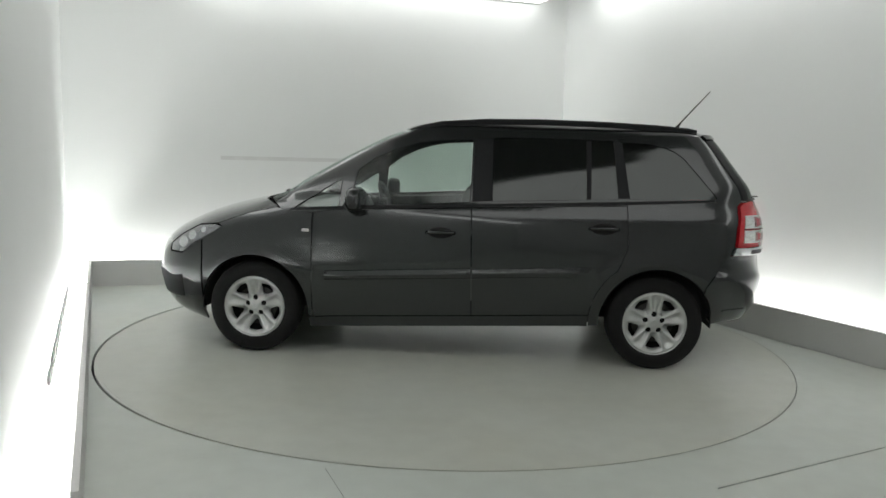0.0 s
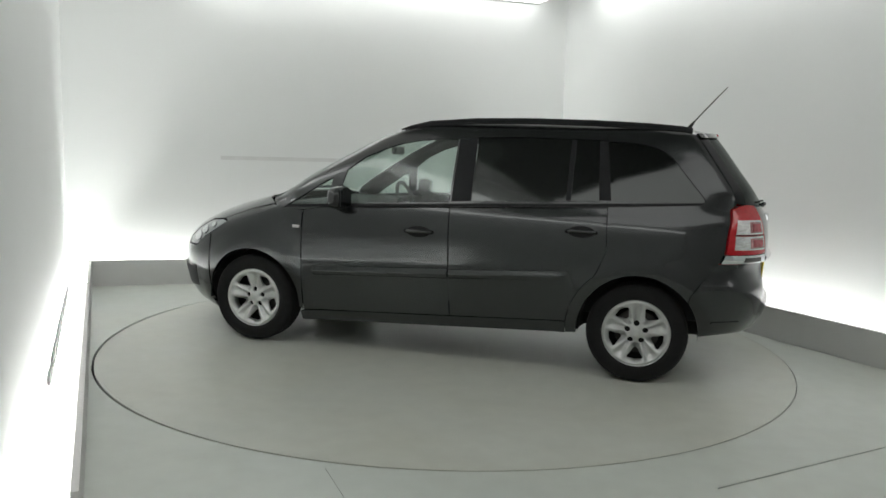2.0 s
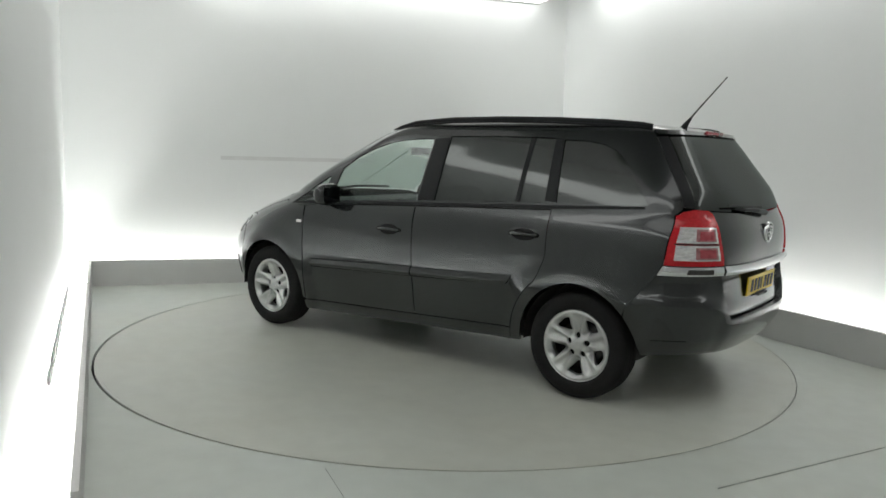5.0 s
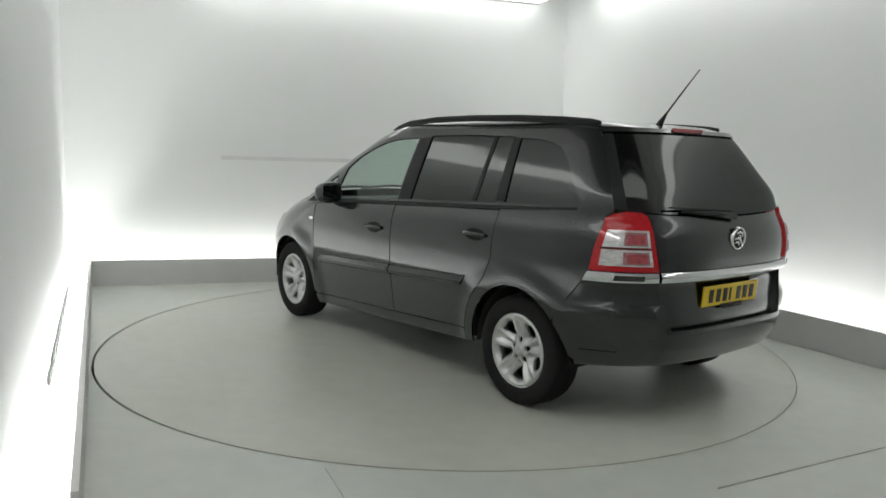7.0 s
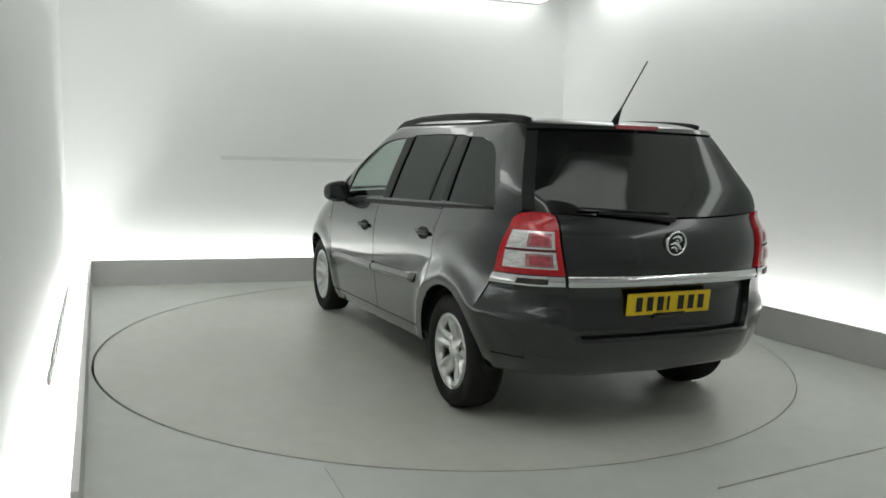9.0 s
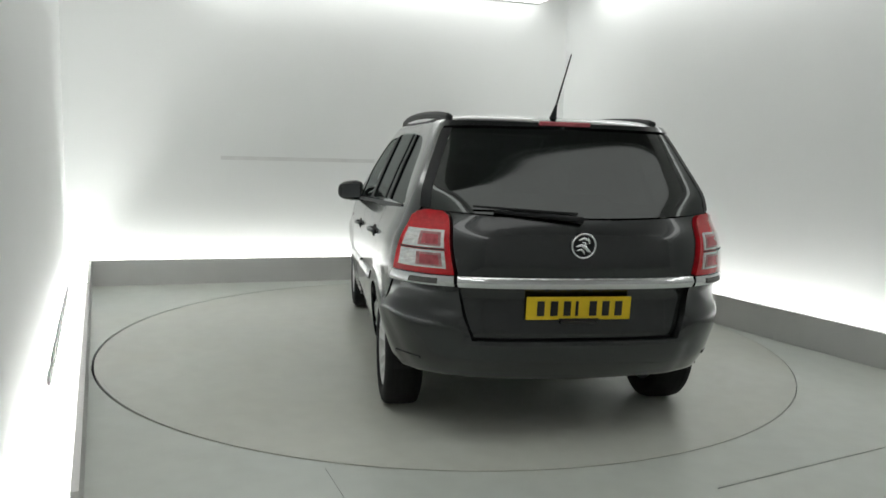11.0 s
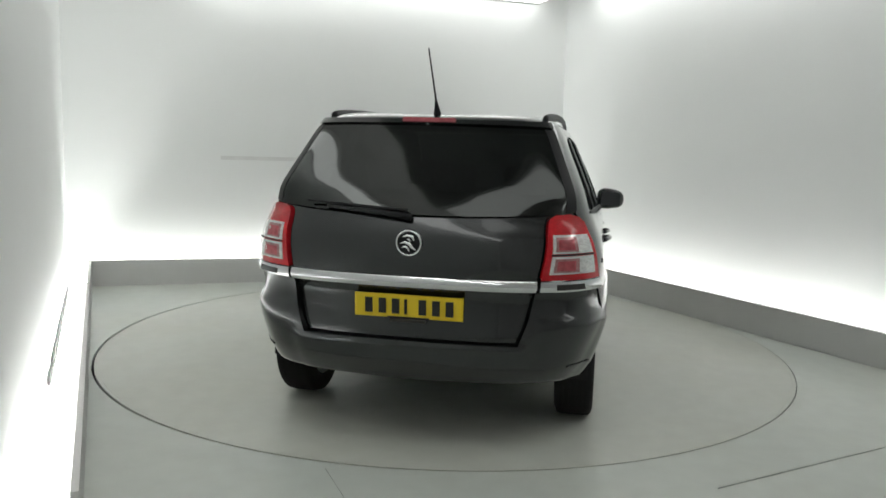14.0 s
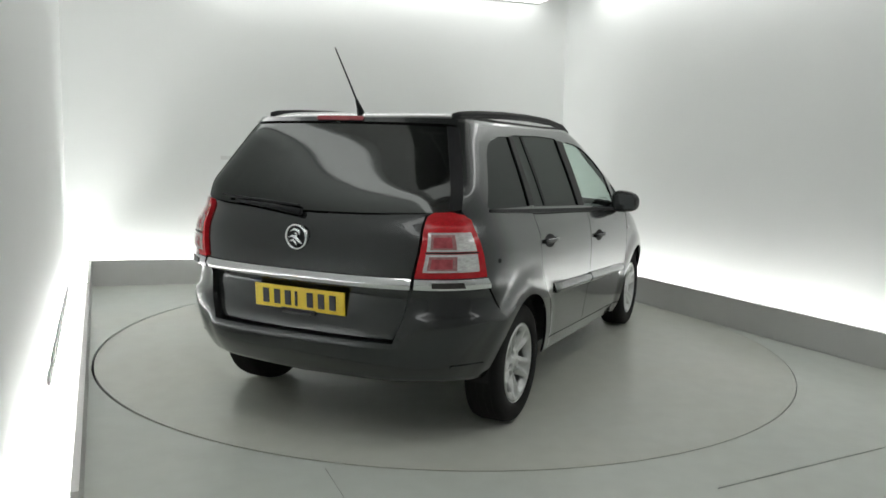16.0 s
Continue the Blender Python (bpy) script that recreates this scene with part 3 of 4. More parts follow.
for flip in (False, True):
    panel("front_wing", side(fender), PAINT, car, flip=flip)
    fd = panel("front_door", side(f_door), PAINT, car, flip=flip)
    rd = panel("rear_door", side(r_door), PAINT, car, flip=flip)
    panel("sill", side(sill), PAINT, car, flip=flip, label="dark grey sill below the doors")
    panel("rear_quarter", quarter, PAINT, car, gap=0.0015, holes=[side(quarter_win)], flip=flip)
    cut = [side(q) for q in (tri_win, f_win, r_win)]
    panel("window_frame", side(frame_out), PAINT, car, holes=cut, flip=flip, label="dark pillars and roof edge")
    for nm, q, mt, lb in (("front_quarter_glass", tri_win, GLASS, "small clear pane"), ("front_window", f_win, GLASS, "clear green-tinted pane"), ("rear_window", r_win, PRIVACY, "dark tinted pane"), ("quarter_window", quarter_win, PRIVACY, "dark tinted pane")):
        g = panel(nm, side(q), mt, car, gap=0.001, off=-0.006, flange=0.0, flip=flip, label=lb)
    sg = -1 if flip else 1
    # black B pillar cover and the divider of the rear window
    panel("pillar_cover", side([(-0.115, 1.078), (-0.115, 1.49), (-0.246, 1.499), (-0.251, 1.087)]), TRIM, car, gap=0.002, off=0.003, flange=0.006, flip=flip, label="black pillar cover")
    panel("window_divider", side([(-0.87, 1.122), (-0.87, 1.505), (-0.90, 1.505), (-0.90, 1.122)]), TRIM, car, gap=0.0, off=-0.001, flange=0.01, flip=flip)
    panel("pillar_cover", side([(-1.076, 1.13), (-1.046, 1.503), (-1.104, 1.499), (-1.153, 1.13)]), TRIM, car, gap=0.002, off=0.003, flange=0.006, flip=flip, label="black pillar cover")
    # waist seal
    panel("waist_seal", side([(1.10, 0.983), (0.80, BELT(0.8) + 0.004), (-1.14, BELT(-1.14) + 0.006), (-1.70, 1.128), (-1.70, 1.140), (-1.14, BELT(-1.14) + 0.026), (0.80, BELT(0.8) + 0.022), (1.08, 1.0)], 0.05), TRIM, car, gap=0.0, off=0.005, flange=0.01, flip=flip)
    # mouldings along the doors
    line = lambda x: 0.563 - 0.0494 * (x - 0.84)
    for own, x0, x1 in ((fd, 0.86, -0.123), (rd, -0.133, -0.92)):
        q = [(x0, line(x0) - 0.026), (x0, line(x0) + 0.024), (x1, line(x1) + 0.03), (x1 + (0.04 if x1 < -0.5 else 0), line(x1) - 0.03)]
        panel("moulding", side(q), PAINT, own, gap=0.0, off=0.010, flange=0.016, flip=flip, gx=0.06, gz=0.006, push=lambda s, z: 0.013 * max(0.0, 1 - abs((z - line(skin(s, z)[0])) / 0.028 + 0.25) ** 1.6) * min(1.0, max(0.0, (skin(s, z)[0] + 0.93) / 0.10)) - 0.008 * max(0.0, 1 - max(0.0, skin(s, z)[0] + 0.93) / 0.08))
        # a dark strip for the shadow that the moulding's lower lip casts
        q = [(x0, line(x0) - 0.036), (x0, line(x0) - 0.024), (x1 + 0.10 * (x1 < -0.5), line(x1) - 0.026), (x1 + 0.10 * (x1 < -0.5), line(x1) - 0.036)]
        panel("moulding_shade", side(q), GROOVE, own, gap=0.0, off=0.004, flange=0.004, flip=flip, gz=0.02)
    # handles
    for own, hx, hz in ((fd, 0.085, 0.872), (rd, -0.985, 0.932)):
        cup = [(hx + 0.085 * math.cos(a), hz + 0.036 * math.sin(a)) for a in (k * math.pi / 12 for k in range(24))]
        panel("handle_cup", side(cup), UNDER, own, gap=0.0, off=0.0025, flange=0.0, flip=flip, gx=0.03, gz=0.02)
        pts = []
        for k in range(9):
            u = k / 8
            q, n = lift(sx(hx + 0.095 - 0.19 * u, hz), hz + 0.001, 0.006 + 0.03 * math.sin(math.pi * min(1, max(0, u)) ** 0.8))
            pts.append((q.x, q.y * sg, q.z))
        part("door_handle", tube(pts, 0.0125, 8, flat=1.0), PAINT, own, smooth=True)
    # side indicator
    panel("side_indicator", side([(0.965, 0.848), (0.965, 0.868), (1.015, 0.868), (1.015, 0.848)]), CLEAR, car, gap=0.0, off=0.006, flange=0.008, flip=flip, label="small clear side indicator", gx=0.02, gz=0.02)
    # arch liners
    for hub in HUBS:
        bm = bmesh.new()
        rings = []
        for y in (0.835, 0.60):
            rings.append([bm.verts.new((x, y * sg, z)) for x, z in arc(hub, ARCH - 0.004, 183, -3, 30)])
        for k in range(30):
            bm.faces.new((rings[0][k], rings[0][k + 1], rings[1][k + 1], rings[1][k]))
        bm.faces.new(rings[1])
        part("arch_liner", bm, UNDER, car)
    # headlamp
    head = [(1.60, 0.857), (1.66, 0.814), (1.74, 0.767), (1.80, 0.734), (1.90, 0.659), (2.02, 0.655), (2.03, 0.70), (1.93, 0.777), (1.80, 0.846), (1.66, 0.864)]
    hl = panel("headlamp", side(head), HEADC, car, gap=0.003, off=-0.002, flip=flip, label="clear headlamp with bright reflectors")
    for cx, cz, r in ((1.90, 0.725, 0.036), (1.83, 0.775, 0.03), (1.74, 0.818, 0.018)):
        panel("reflector", side([(cx + r * 1.2 * math.cos(k * math.pi / 8), cz + r * math.sin(k * math.pi / 8)) for k in range(16)]), HEAD, hl, gap=0.0, off=0.004, flange=0.006, flip=flip, gx=0.02, gz=0.02)

# front: bonnet, windscreen, bumper
bon_side = [(1.10, 0.987), (1.20, 1.002), (1.40, 0.957), (1.64, 0.871), (1.66, 0.868), (1.80, 0.85), (1.93, 0.781), (2.03, 0.706)]
bon = [(sx(x, z), z) for x, z in dense(bon_side, 0.04, False)] + [(S_END, 0.735), (S_END, 1.07)] + [(sf(y, 1.07 - 0.03 * y / 0.7), 1.07 - 0.03 * y / 0.7) for y in (0.15, 0.3, 0.45, 0.6, 0.7)]
panel("bonnet", bon, PAINT, car, both=True)
scr_side = [(1.24, 1.035), (1.07, 1.155), (0.875, 1.275), (0.675, 1.39), (0.51, 1.475), (0.375, 1.535)]
scr = [(sx(x, z), z) for x, z in dense(scr_side, 0.04, False)] + [(S_END, 1.555), (S_END, 1.075)] + [(sf(y, 1.075 - 0.03 * y / 0.7), 1.075 - 0.03 * y / 0.7) for y in (0.15, 0.3, 0.45, 0.6, 0.7)]
panel("windscreen", scr, GLASS, car, both=True, gap=0.002, off=-0.002, flange=0.0, label="clear curved windscreen")
bmp = [(sx(x, z), z) for x, z in dense([(2.035, 0.70), (2.025, 0.65), (1.90, 0.653), (1.80, 0.728), (1.742, 0.758), (1.73, 0.65), (1.727, 0.42), (1.72, 0.30), (1.73, 0.175)], 0.04, False)] + [(S_END, 0.172), (S_END, 0.73)]
def nose_tuck(s, z):
    """The front bumper's relief."""
    return -float(np.interp(z, [0.17, 0.24, 0.40, 0.55], [0.010, 0.0, 0.006, 0.0])) * min(1.0, max(0.0, (s - S_END + 1.2) / 0.3))


panel("front_bumper", bmp, PAINT, car, both=True, push=nose_tuck)
panel("lower_grille", [(sx(1.90, 0.50), 0.50), (sx(1.90, 0.34), 0.34), (S_END, 0.30), (S_END, 0.52)], TRIM, car, both=True, gap=0.0, off=0.004, flange=0.01, push=nose_tuck)
for y0, y1 in ((0.08, 0.72), (-0.42, 0.28)):
    part("windscreen_wiper", tube([(1.33 - 0.12 * abs(y0), y0, 1.075), (1.33 - 0.2 * abs(y0 + y1) / 2, (y0 + y1) / 2, 1.085), (1.30 - 0.25 * abs(y1), y1, 1.075)], 0.011, 6), TRIM, car, smooth=True)

# roof
roof_poly = [skin(S_END * k / 120, 1.553) for k in range(121)]
ring = [(q.x, q.y) for q in roof_poly] + [(q.x, -q.y) for q in roof_poly[-2:0:-1]]
bm = bmesh.new()
MID = -0.66
levels = [0.0, 0.008, 0.018, 0.03, 0.045, 0.065, 0.09, 0.12, 0.16, 0.22, 0.3, 0.45, 0.65, 0.9]
shells = []
for k in levels:
    loop = []
    for x, y in ring:
        xx, yy = MID + (x - MID) * (1 - k * 0.98), y * (1 - k)
        long = 1.0 - 0.30 * max(0.0, (abs(xx + 0.5) / 1.3)) ** 2.2
        loop.append(bm.verts.new((xx, yy, 1.553 + 0.066 * (1 - (1 - k) ** 11.0) * long)))
    shells.append(loop)
for a, b in zip(shells, shells[1:]):
    for i in range(len(ring)):
        bm.faces.new((a[i], a[(i + 1) % len(ring)], b[(i + 1) % len(ring)], b[i]))
bm.faces.new(shells[-1])
bmesh.ops.recalc_face_normals(bm, faces=bm.faces)
part("roof", bm, PAINT, car, smooth=True)
for sg in (1, -1):
    pts = [(0.34, 0.566 * sg, 1.549), (0.26, 0.572 * sg, 1.570), (0.12, 0.579 * sg, 1.598), (-0.2, 0.584 * sg, 1.619), (-0.6, 0.586 * sg, 1.624), (-1.0, 0.582 * sg, 1.619), (-1.35, 0.570 * sg, 1.606), (-1.55, 0.560 * sg, 1.592), (-1.61, 0.555 * sg, 1.583)]
    part("roof_rail", tube(pts, [0.004, 0.009, 0.012, 0.0135, 0.014, 0.014, 0.0135, 0.013, 0.011], 12, flat=1.3), TRIM, car, "black roof rail", smooth=True)
    part("rail_base", tube([(x, y * 1.012, z - 0.016) for x, y, z in pts], [0.003, 0.005, 0.007, 0.008, 0.008, 0.008, 0.008, 0.010, 0.008], 10), TRIM, car, smooth=True)

# rear: tailgate, glass, bumper, lamps
gate = [(0.0, 0.54), (0.475, 0.54), (0.51, 0.66), (0.535, 0.775), (0.545, 0.84), (0.57, 0.93), (0.60, 1.04), (0.625, 1.115), ] + [(0.65 - 0.05 * k, 1.107 + 0.0245 * ((0.65 - 0.05 * k) / 0.65) ** 2) for k in range(14)]
def hollow(s, z):
    k = min(1.0, max(0.0, (0.80 - z) / 0.05))
    return -0.035 * k * k * (3 - 2 * k)



g = panel("tailgate", dense(gate, 0.03), PAINT, car, both=True, push=hollow, gz=0.014)
pane = [(GLASS_S * k / 20, 1.112 + 0.030 * (k / 20) ** 2) for k in range(21)] + [(GLASS_S + 0.0015 * math.sin(math.pi * k / 12), 1.142 + 0.383 * k / 12) for k in range(1, 12)] + [(GLASS_S * (1 - k / 16), 1.525 + 0.010 * (1 - (1 - k / 16) ** 2)) for k in range(17)]
panel("rear_window_glass", pane, PRIVACY, car, both=True, gap=0.0, off=0.004, flange=0.012, label="dark tinted tailgate window")
for flip in (False, True):
    panel("glass_edge", dense([(0.728, 1.142), (GLASS_S + 0.010, 1.147), (GLASS_S + 0.010, 1.522), (0.715, 1.527)], 0.03), TRIM, car, gap=0.001, off=0.006, flange=0.006, flip=flip)
spoil = [(0.0, 1.537), (0.5, 1.533), (0.785, 1.527), (0.795, 1.558), (0.0, 1.558)]
sp = panel("roof_spoiler", dense(spoil, 0.03), PAINT, car, both=True, gap=0.001, off=0.014, flange=0.04)
part("brake_light", block((0.02, 0.27, 0.022), (-1.772, 0, 1.562), 0.005), REDD, car, "long red brake light under the roof edge")
rear_bumper = dense([(0.0, 0.535), (0.48, 0.535), (0.515, 0.66), (0.54, 0.782), (0.895, 0.782)], 0.03, False) + [(sx(x, z), z) for x, z in dense([(-1.745, 0.70), (-1.66, 0.585)] + arc(HUBS[1], ARCH, 144, 178, 8) + [(-1.735, 0.300)], 0.04, False)] + [(sr(0.0, 0.300), 0.300)]
def tuck(s, z):
    """The rear bumper's relief: a soft ledge below the lamps and a face that leans in towards the ground."""
    k = min(1.0, max(0.0, (s - 0.50) / 0.06))
    top = float(np.interp(z, [0.30, 0.40, 0.53, 0.62, 0.65, 0.68, 0.75, 0.785], [-0.052, -0.028, 0.000, 0.014, 0.012, -0.006, -0.012, -0.006]))
    mid = float(np.interp(z, [0.30, 0.40, 0.49, 0.52, 0.54], [-0.046, -0.020, 0.007, 0.010, 0.002]))
    fade = min(1.0, max(0.0, (1.26 - s) / 0.30))
    return (top * k + mid * (1 - k)) * fade


panel("rear_bumper", rear_bumper, PAINT, car, both=True, gap=0.001, flange=0.055, push=tuck, gx=0.035, gz=0.02)
for flip in (False, True):
    panel("bumper_rib", side([(-1.80, 0.405), (-1.80, 0.417), (-1.97, 0.420), (-1.97, 0.408)]), PAINT, car, gap=0.0, off=0.005, flange=0.008, flip=flip, gx=0.04, gz=0.01, push=tuck)
bar = [(0.0, 0.783), (0.538, 0.785), (0.544, 0.838), (0.0, 0.836)]
panel("chrome_strip", dense(bar, 0.03), CHROME, g, both=True, gap=0.001, off=0.012, flange=0.02, gz=0.012, label="chrome strip across the tailgate", push=lambda s, z: 0.015 * math.sin(math.pi * min(1, max(0, (z - 0.782) / 0.055))))
LAMP_IN = ((0.84, 0.93, 1.04, 1.115, 1.132), (0.553, 0.577, 0.607, 0.632, 0.66))
LAMP_OUT = ((0.84, 0.92, 1.0, 1.098, 1.125), (0.868, 0.862, 0.854, 0.838, 0.80))
for flip in (False, True):
    lamp = [(s, z) for z, s in zip(*LAMP_IN)] + [(0.73, 1.137)] + [(s, z) for z, s in zip(*LAMP_OUT)][::-1]
    lp = panel("rear_lamp", dense(lamp, 0.03), RED, car, gap=0.002, off=0.018, flange=0.03, flip=flip, label="red rear lamp with clear blocks")

    def band(u0, u1, z0, z1):
        """A block of the lamp between two shares of its width."""
        q = []
        for z in (z0, z1):
            a, b = float(np.interp(z, *LAMP_IN)), float(np.interp(z, *LAMP_OUT))
            q.append(((a + (b - a) * u0, z), (a + (b - a) * u1, z)))
        return dense([q[0][0], q[0][1], q[1][1], q[1][0]], 0.03)
    for z0, z1 in ((0.960, 1.038), (0.870, 0.948)):
        ln = panel("lens", band(0.10, 0.87, z0, z1), CLEAR, lp, gap=0.0, off=0.023, flange=0.01, flip=flip, gx=0.03, gz=0.02, label="clear silvery lens block")
        panel("red_reflector", band(0.15, 0.545, z0 + 0.008, z1 - 0.010), CLEARD, ln, gap=0.0, off=0.026, flange=0.004, flip=flip, gx=0.02, gz=0.012, label="smoky pink inner lens")
        panel("red_reflector", band(0.19, 0.48, z0 + 0.016, z1 - 0.020), REDD, ln, gap=0.0, off=0.028, flange=0.004, flip=flip, gx=0.02, gz=0.012, label="dark red inner lens")
    panel("lens_divider", band(0.08, 0.90, 0.951, 0.957), UNDER, lp, gap=0.0, off=0.025, flange=0.004, flip=flip, gx=0.05, gz=0.01)
    base = panel("lamp_base", dense([(0.551, 0.787), (0.556, 0.837), (0.871, 0.837), (0.890, 0.787)], 0.03), CHROME, car, gap=0.001, off=0.018, flange=0.03, flip=flip, gz=0.012, label="chrome strip under the rear lamp", push=lambda s, z: 0.006 * math.sin(math.pi * min(1, max(0, (z - 0.785) / 0.051))))
    panel("reversing_window", dense([(0.625, 0.798), (0.625, 0.824), (0.752, 0.824), (0.760, 0.798)], 0.03), DISCM, base, gap=0.0, off=0.027, flange=0.004, flip=flip, gx=0.03, gz=0.012, label="dark inset in the chrome strip")

panel("fuel_flap_lock", side([(-1.725 + 0.011 * math.cos(k * math.pi / 6), 0.903 + 0.011 * math.sin(k * math.pi / 6)) for k in range(12)], 0.01), TRIM, car, gap=0.0, off=0.002, flange=0.003, flip=True, gx=0.02, gz=0.02)
# number plate with plain bars
plate = part("number_plate", block((0.010, 0.52, 0.113), (-2.112, 0, 0.688), 0.004, m=pose(0, 0, 0, 0, -4, 0)), PLATE, car, "yellow number plate with dark bars")
for y, wd in ((0.190, 0.036), (0.124, 0.036), (0.060, 0.036), (0.012, 0.014), (-0.068, 0.036), (-0.132, 0.036), (-0.196, 0.036)):
    part("bar", block((0.004, wd, 0.072), (-2.1205, y, 0.688), 0.001, 1, m=pose(0, 0, 0, 0, -4, 0)), INK, plate)
part("text_bar", block((0.003, 0.20, 0.006), (-2.1175, 0, 0.6365), 0.001, 1, m=pose(0, 0, 0, 0, -4, 0)), INK, plate)
part("plate_light", block((0.03, 0.17, 0.014), (-2.118, 0, 0.622), 0.004), DISCM, car)
# round badge
bd = part("badge", lathe([(0.001, -0.010), (0.05, -0.009), (0.052, 0.0)], 32), TRIM, car, "round chrome badge")
bd.matrix_basis = pose(-2.129, 0, 0.99, 0, 0, -90) @ pose(0, 0, 0, 3, 0, 0)
part("badge_ring", lathe([(0.050, 0.004), (0.053, -0.014), (0.058, -0.016), (0.062, -0.012), (0.064, 0.004)], 40), CHROME, bd, smooth=True)
bm = bmesh.new()
for pts, rad in (([(-0.030, 0.026), (-0.006, 0.036), (0.018, 0.030), (0.026, 0.014), (0.010, 0.004), (-0.014, 0.000)], [0.004, 0.007, 0.008, 0.008, 0.007, 0.004]),
                 ([(-0.040, -0.004), (-0.016, 0.004), (0.006, -0.006), (0.020, -0.022), (0.034, -0.030)], [0.004, 0.008, 0.010, 0.008, 0.004]),
                 ([(-0.010, 0.018), (0.004, 0.016), (0.010, 0.010)], [0.003, 0.006, 0.003]),
                 ([(-0.034, -0.022), (-0.014, -0.016), (-0.002, -0.026), (0.004, -0.040)], [0.004, 0.007, 0.007, 0.004])):
    tube([(x, -0.012, z) for x, z in pts], rad, 8, bm)
part("emblem", bm, CHROME, bd, smooth=True)
# rear wiper
wip = part("rear_wiper", tube([(-2.105, 0.0, 1.105), (-2.10, 0.16, 1.122), (-2.085, 0.30, 1.130), (-2.065, 0.42, 1.138)], [0.018, 0.013, 0.010, 0.007], 8), TRIM, car, smooth=True)
part("wiper_blade", tube([(-2.085, 0.02, 1.135), (-2.08, 0.20, 1.142), (-2.055, 0.52, 1.162)], [0.006, 0.009, 0.005], 6), TRIM, wip)
# aerial
aer = part("aerial", tube([(-1.575, 0, 1.592), (-1.595, 0, 1.625), (-1.625, 0, 1.665)], [0.022, 0.014, 0.006], 10), TRIM, car, "black roof aerial leaning back", smooth=True)
part("mast", tube([(-1.62, 0, 1.66), (-1.70, 0, 1.755), (-1.825, 0, 1.90)], [0.0055, 0.0045, 0.0035], 6), TRIM, aer, smooth=True)
# mirrors
for sg in (1, -1):
    bm = bmesh.new()
    bmesh.ops.create_icosphere(bm, subdivisions=4, radius=1.0)
    turn = pose(0, 0, 0, 0, 0, -6 * sg)
    for v in bm.verts:
        x, y, z = (math.copysign(abs(k) ** 0.72, k) for k in v.co)
        y *= sg
        hx, hz = 0.065 * (1 - 0.28 * max(0.0, y)), 0.078 * (1 - 0.10 * y)
        p = turn.to_3x3() @ Vector((max(-0.052, x * hx), y * 0.102 * sg, z * hz - 0.006 * y))
        v.co = p + Vector((0.650, 0.935 * sg, 1.077))
    mi = part("door_mirror", bm, PAINT, car, "dark grey door mirror", smooth=True)
    part("mirror_glass", block((0.006, 0.145, 0.108), (0.596, 0.935 * sg, 1.077), 0.002, m=pose(0, 0, 0, 0, 0, -6 * sg)), DARKM, mi)
    part("mirror_foot", tube([(0.71, 0.83 * sg, 1.03), (0.68, 0.88 * sg, 1.012), (0.66, 0.93 * sg, 1.01)], [0.045, 0.035, 0.03], 10, flat=0.55), TRIM, mi, smooth=True)

# underside and cabin
part("underbody", prism([(1.95, -0.55), (1.95, 0.55), (1.0, 0.56), (0.97, 0.76), (-0.97, 0.76), (-1.0, 0.56), (-1.72, 0.6), (-1.72, -0.6), (-1.0, -0.56), (-0.97, -0.76), (0.97, -0.76), (1.0, -0.56)], 0.285, 0.40), UNDER, car)
part("silencer", tube([(-1.62, 0.45, 0.37), (-1.62, 0.1, 0.37), (-1.62, -0.2, 0.37)], 0.065, 12), DISCM, car, smooth=True)
part("dashboard", block((0.50, 1.36, 0.30), (1.02, 0, 0.86), 0.09, 3), PLASTIC, car, smooth=True)
part("bulkhead", block((0.05, 1.3, 0.6), (1.28, 0, 0.62), 0.01), UNDER, car)
part("load_floor", block((1.1, 1.25, 0.3), (-1.45, 0, 0.52), 0.03), CLOTH, car)


def seat(x, y, w, lean, rest=True):
    st = part("seat", block((0.50, w, 0.16), (x, y, 0.52), 0.06, 3), CLOTH, car, smooth=True)
    part("seat_back", block((0.15, w * 0.96, 0.62), (x - 0.29, y, 0.86), 0.06, 3, m=pose(0, 0, 0, 0, -lean, 0)), CLOTH, st, smooth=True)
    for dy in ((0,) if w < 0.7 else (-0.42, 0, 0.42)):
        part("headrest", block((0.09, 0.25, 0.17), (x - 0.41, y + dy, 1.255), 0.04, 3, m=pose(0, 0, 0, 0, -lean, 0)), CLOTH, st, smooth=True)


seat(0.25, 0.37, 0.5, 18)
seat(0.25, -0.37, 0.5, 18)
seat(-0.62, 0, 1.25, 16)
wheel_ring = [(0.62, -0.37 + 0.185 * math.cos(a), 0.95 + 0.185 * math.sin(a)) for a in (k * math.pi / 12 for k in range(25))]
sw = part("steering_wheel", tube([(x + 0.35 * (0.95 - z) * -1, y, z) for x, y, z in wheel_ring], 0.015, 8), PLASTIC, car, smooth=True)
part("hub", block((0.06, 0.17, 0.13), (0.65, -0.37, 0.95), 0.03), PLASTIC, sw)
part("rear_view_mirror", block((0.03, 0.22, 0.06), (0.58, -0.02, 1.40), 0.012), PLASTIC, car)

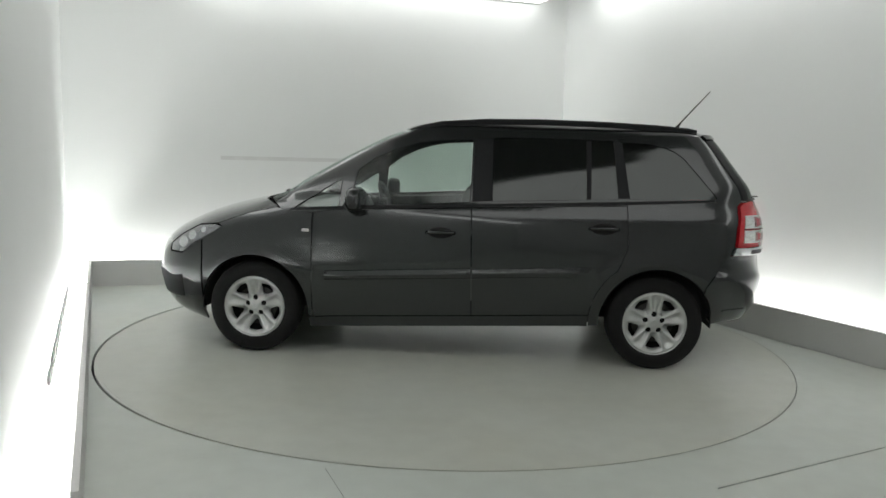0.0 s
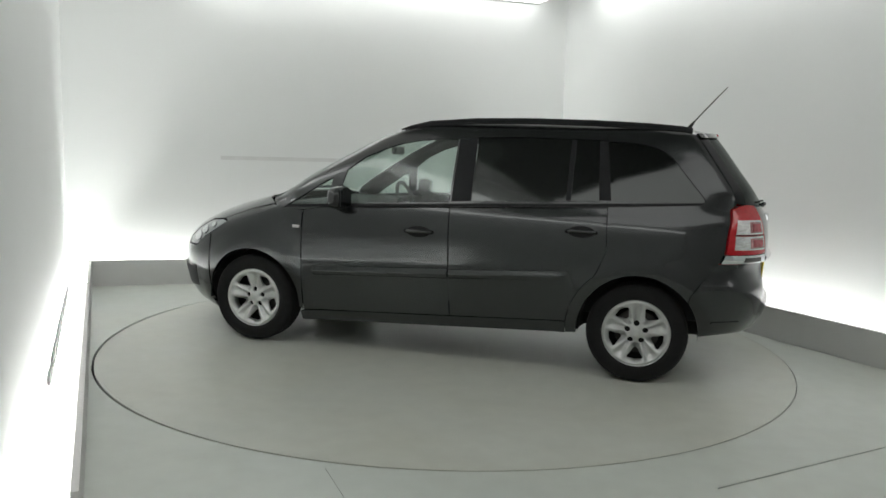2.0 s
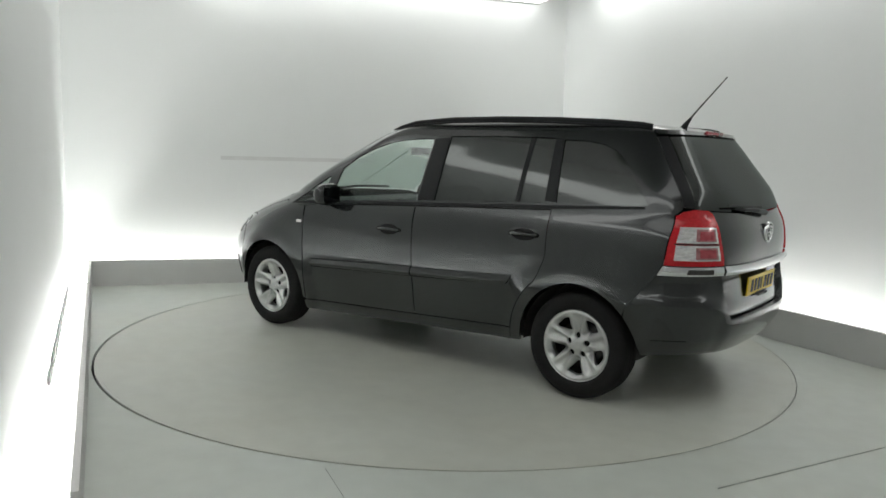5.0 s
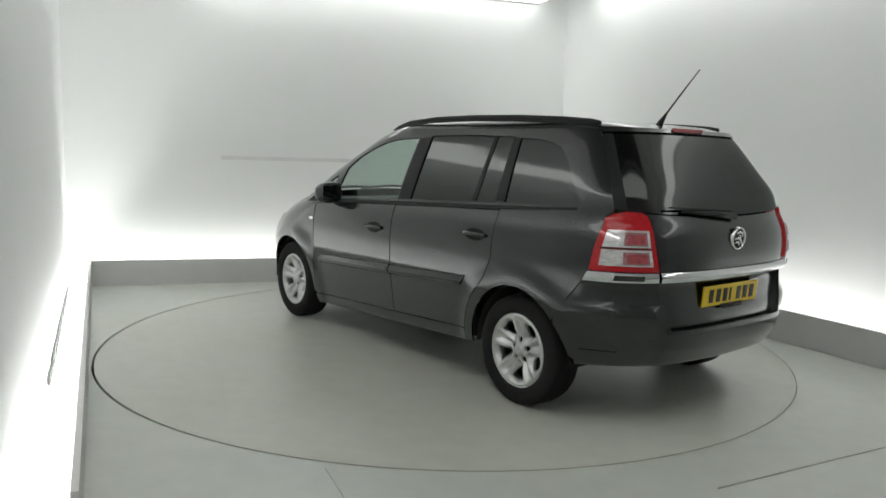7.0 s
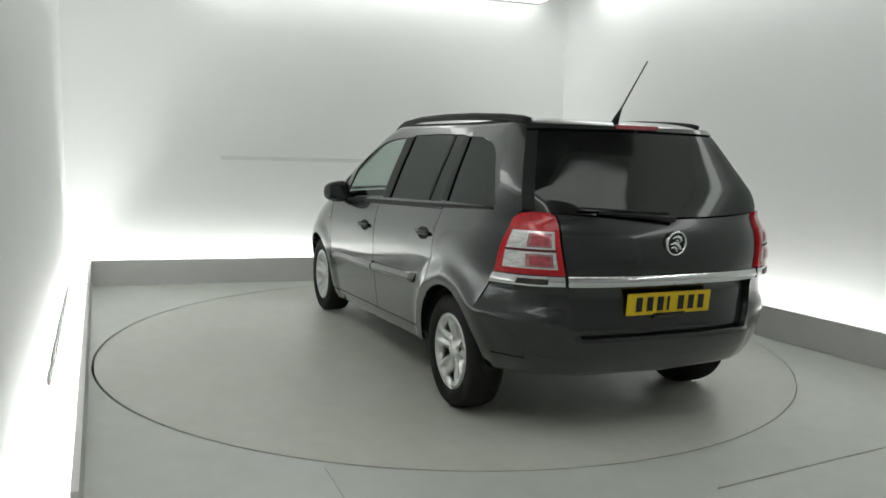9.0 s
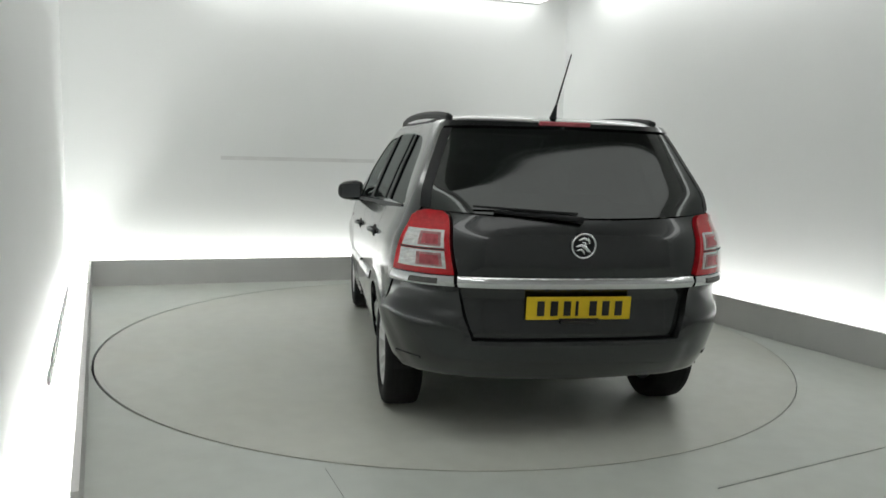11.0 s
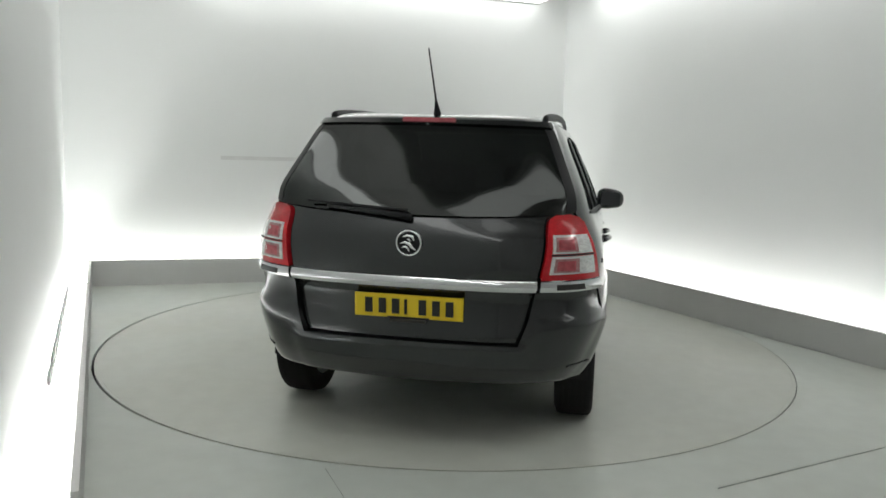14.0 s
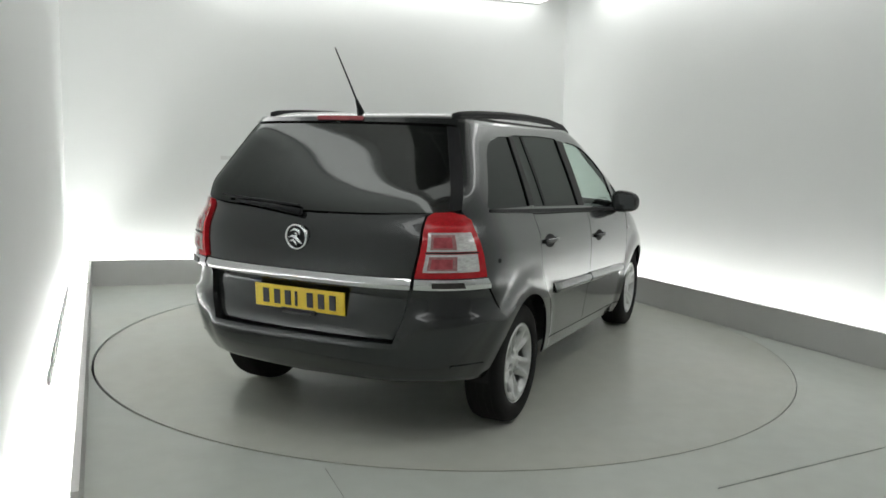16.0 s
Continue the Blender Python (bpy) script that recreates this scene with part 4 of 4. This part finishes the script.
# wheels
def make_wheel():
    w = new("wheel", None)
    w.parent = car
    prof = [(0.205, 0.075), (0.212, 0.092), (0.235, 0.101), (0.27, 0.102), (0.296, 0.094), (0.308, 0.082), (0.312, 0.06), (0.3125, 0.0), (0.312, -0.06), (0.306, -0.085), (0.27, -0.10), (0.21, -0.09)]
    part("tyre", lathe(prof, 64), TYRE, w, "black rubber tyre", smooth=True)
    bm = bmesh.new()
    for y in (-0.052, -0.018, 0.018, 0.052):
        lathe([(0.3128, y - 0.004), (0.3142, y - 0.003), (0.3142, y + 0.003), (0.3128, y + 0.004)], 48, bm)
    part("tread_rib", bm, TYRE, w)
    part("rim", lathe([(0.214, 0.090), (0.206, 0.088), (0.200, 0.070), (0.197, -0.07), (0.21, -0.088)], 48), SILVER, w, smooth=True)
    part("brake_disc", lathe([(0.03, 0.012), (0.135, 0.012), (0.14, 0.008), (0.14, -0.01)], 40), DISCM, w, smooth=True)
    part("hub_shade", lathe([(0.001, 0.040), (0.080, 0.040), (0.082, 0.02)], 24), UNDER, w)
    part("drum_back", lathe([(0.001, -0.02), (0.198, -0.02)], 32), UNDER, w)
    # cover with five broad spokes
    holes = []
    for k in range(5):
        c = math.pi / 2 + math.pi / 5 + k * 2 * math.pi / 5
        q = []
        for r, a in ((0.102, -7), (0.13, -13), (0.156, -18), (0.169, -16.5), (0.175, 0), (0.169, 16.5), (0.156, 18), (0.13, 13), (0.102, 7), (0.098, 0)):
            q.append((r * math.cos(c + radians(a)), r * math.sin(c + radians(a))))
        holes.append(dense(q, 0.012))
        b = c + math.pi / 5
        holes.append([(0.058 * math.cos(b) + 0.019 * math.cos(j * math.pi / 5), 0.058 * math.sin(b) + 0.019 * math.sin(j * math.pi / 5)) for j in range(10)])
    vs, fs = fill(circle(0.206, 72), holes, 0.008, 0.008)

    def depth(x, z):
        r, a = math.hypot(x, z), math.atan2(z, x) - math.pi / 2
        k = abs((a / (2 * math.pi / 5) + 0.5) % 1 - 0.5) * 2
        d = np.interp(r, [0, 0.03, 0.04, 0.075, 0.12, 0.185, 0.2, 0.206], [0.078, 0.077, 0.070, 0.066, 0.082, 0.092, 0.093, 0.086])
        w = min(1.0, max(0.0, (r - 0.06) / 0.03)) * min(1.0, max(0.0, (0.192 - r) / 0.03))
        return float(d) - w * 0.024 * max(0.0, 1 - (k / 0.30) ** 2) - w * 0.016 * max(0.0, (k - 0.42) / 0.2)
    bm = bmesh.new()
    vv = [bm.verts.new((x, depth(x, z), z)) for x, z in vs]
    for f in fs:
        bm.faces.new([vv[i] for i in f])
    bmesh.ops.recalc_face_normals(bm, faces=bm.faces)
    if sum(f.normal.y for f in bm.faces) < 0:
        bmesh.ops.reverse_faces(bm, faces=bm.faces)
    for f in bm.faces:
        f.smooth = True
    rim = [e for e in bm.edges if e.is_boundary]
    ex = bmesh.ops.extrude_edge_only(bm, edges=rim)
    for v in ex["geom"]:
        if isinstance(v, bmesh.types.BMVert):
            v.co.y -= 0.022
    cov = part("wheel_cover", bm, SILVER, w, "silver five-spoke wheel cover")
    part("centre_cap", lathe([(0.001, 0.082), (0.02, 0.082), (0.028, 0.079), (0.03, 0.07)], 24), SILVER, cov, smooth=True)
    return w


wheel = make_wheel()
wheel.matrix_basis = pose(1.3515, 0.765, 0.3142, 0, 2, 0)
copy_thing(wheel, pose(-1.3515, 0.765, 0.3142, 0, 0, 0))
copy_thing(wheel, pose(1.3515, -0.765, 0.3142, 0, 5, 180))
copy_thing(wheel, pose(-1.3515, -0.765, 0.3142, 0, 30, 180))


# ---- movement ----
def motions():
    turn = ((0, 176.4), (1, 170.05), (2, 163.4), (3, 156.45), (4, 149.45), (6.5, 131.95), (8, 121.42), (9, 114.4), (11.5, 96.95), (13, 86.25), (14, 79.15), (15, 72.08), (16, 64.95))
    ox, oy = -0.072, -0.240
    rows, disc_rows = [], []
    for t, a in turn:
        c, s = math.cos(radians(a)), math.sin(radians(a))
        rows.append((t, pose(c * ox - s * oy, s * ox + c * oy, 0.0, 0, 0, a)))
        disc_rows.append((t, pose(0, 0, 0, 0, 0, a - 176.4)))
    walk(car, rows)
    walk(turntable, disc_rows)


motions()
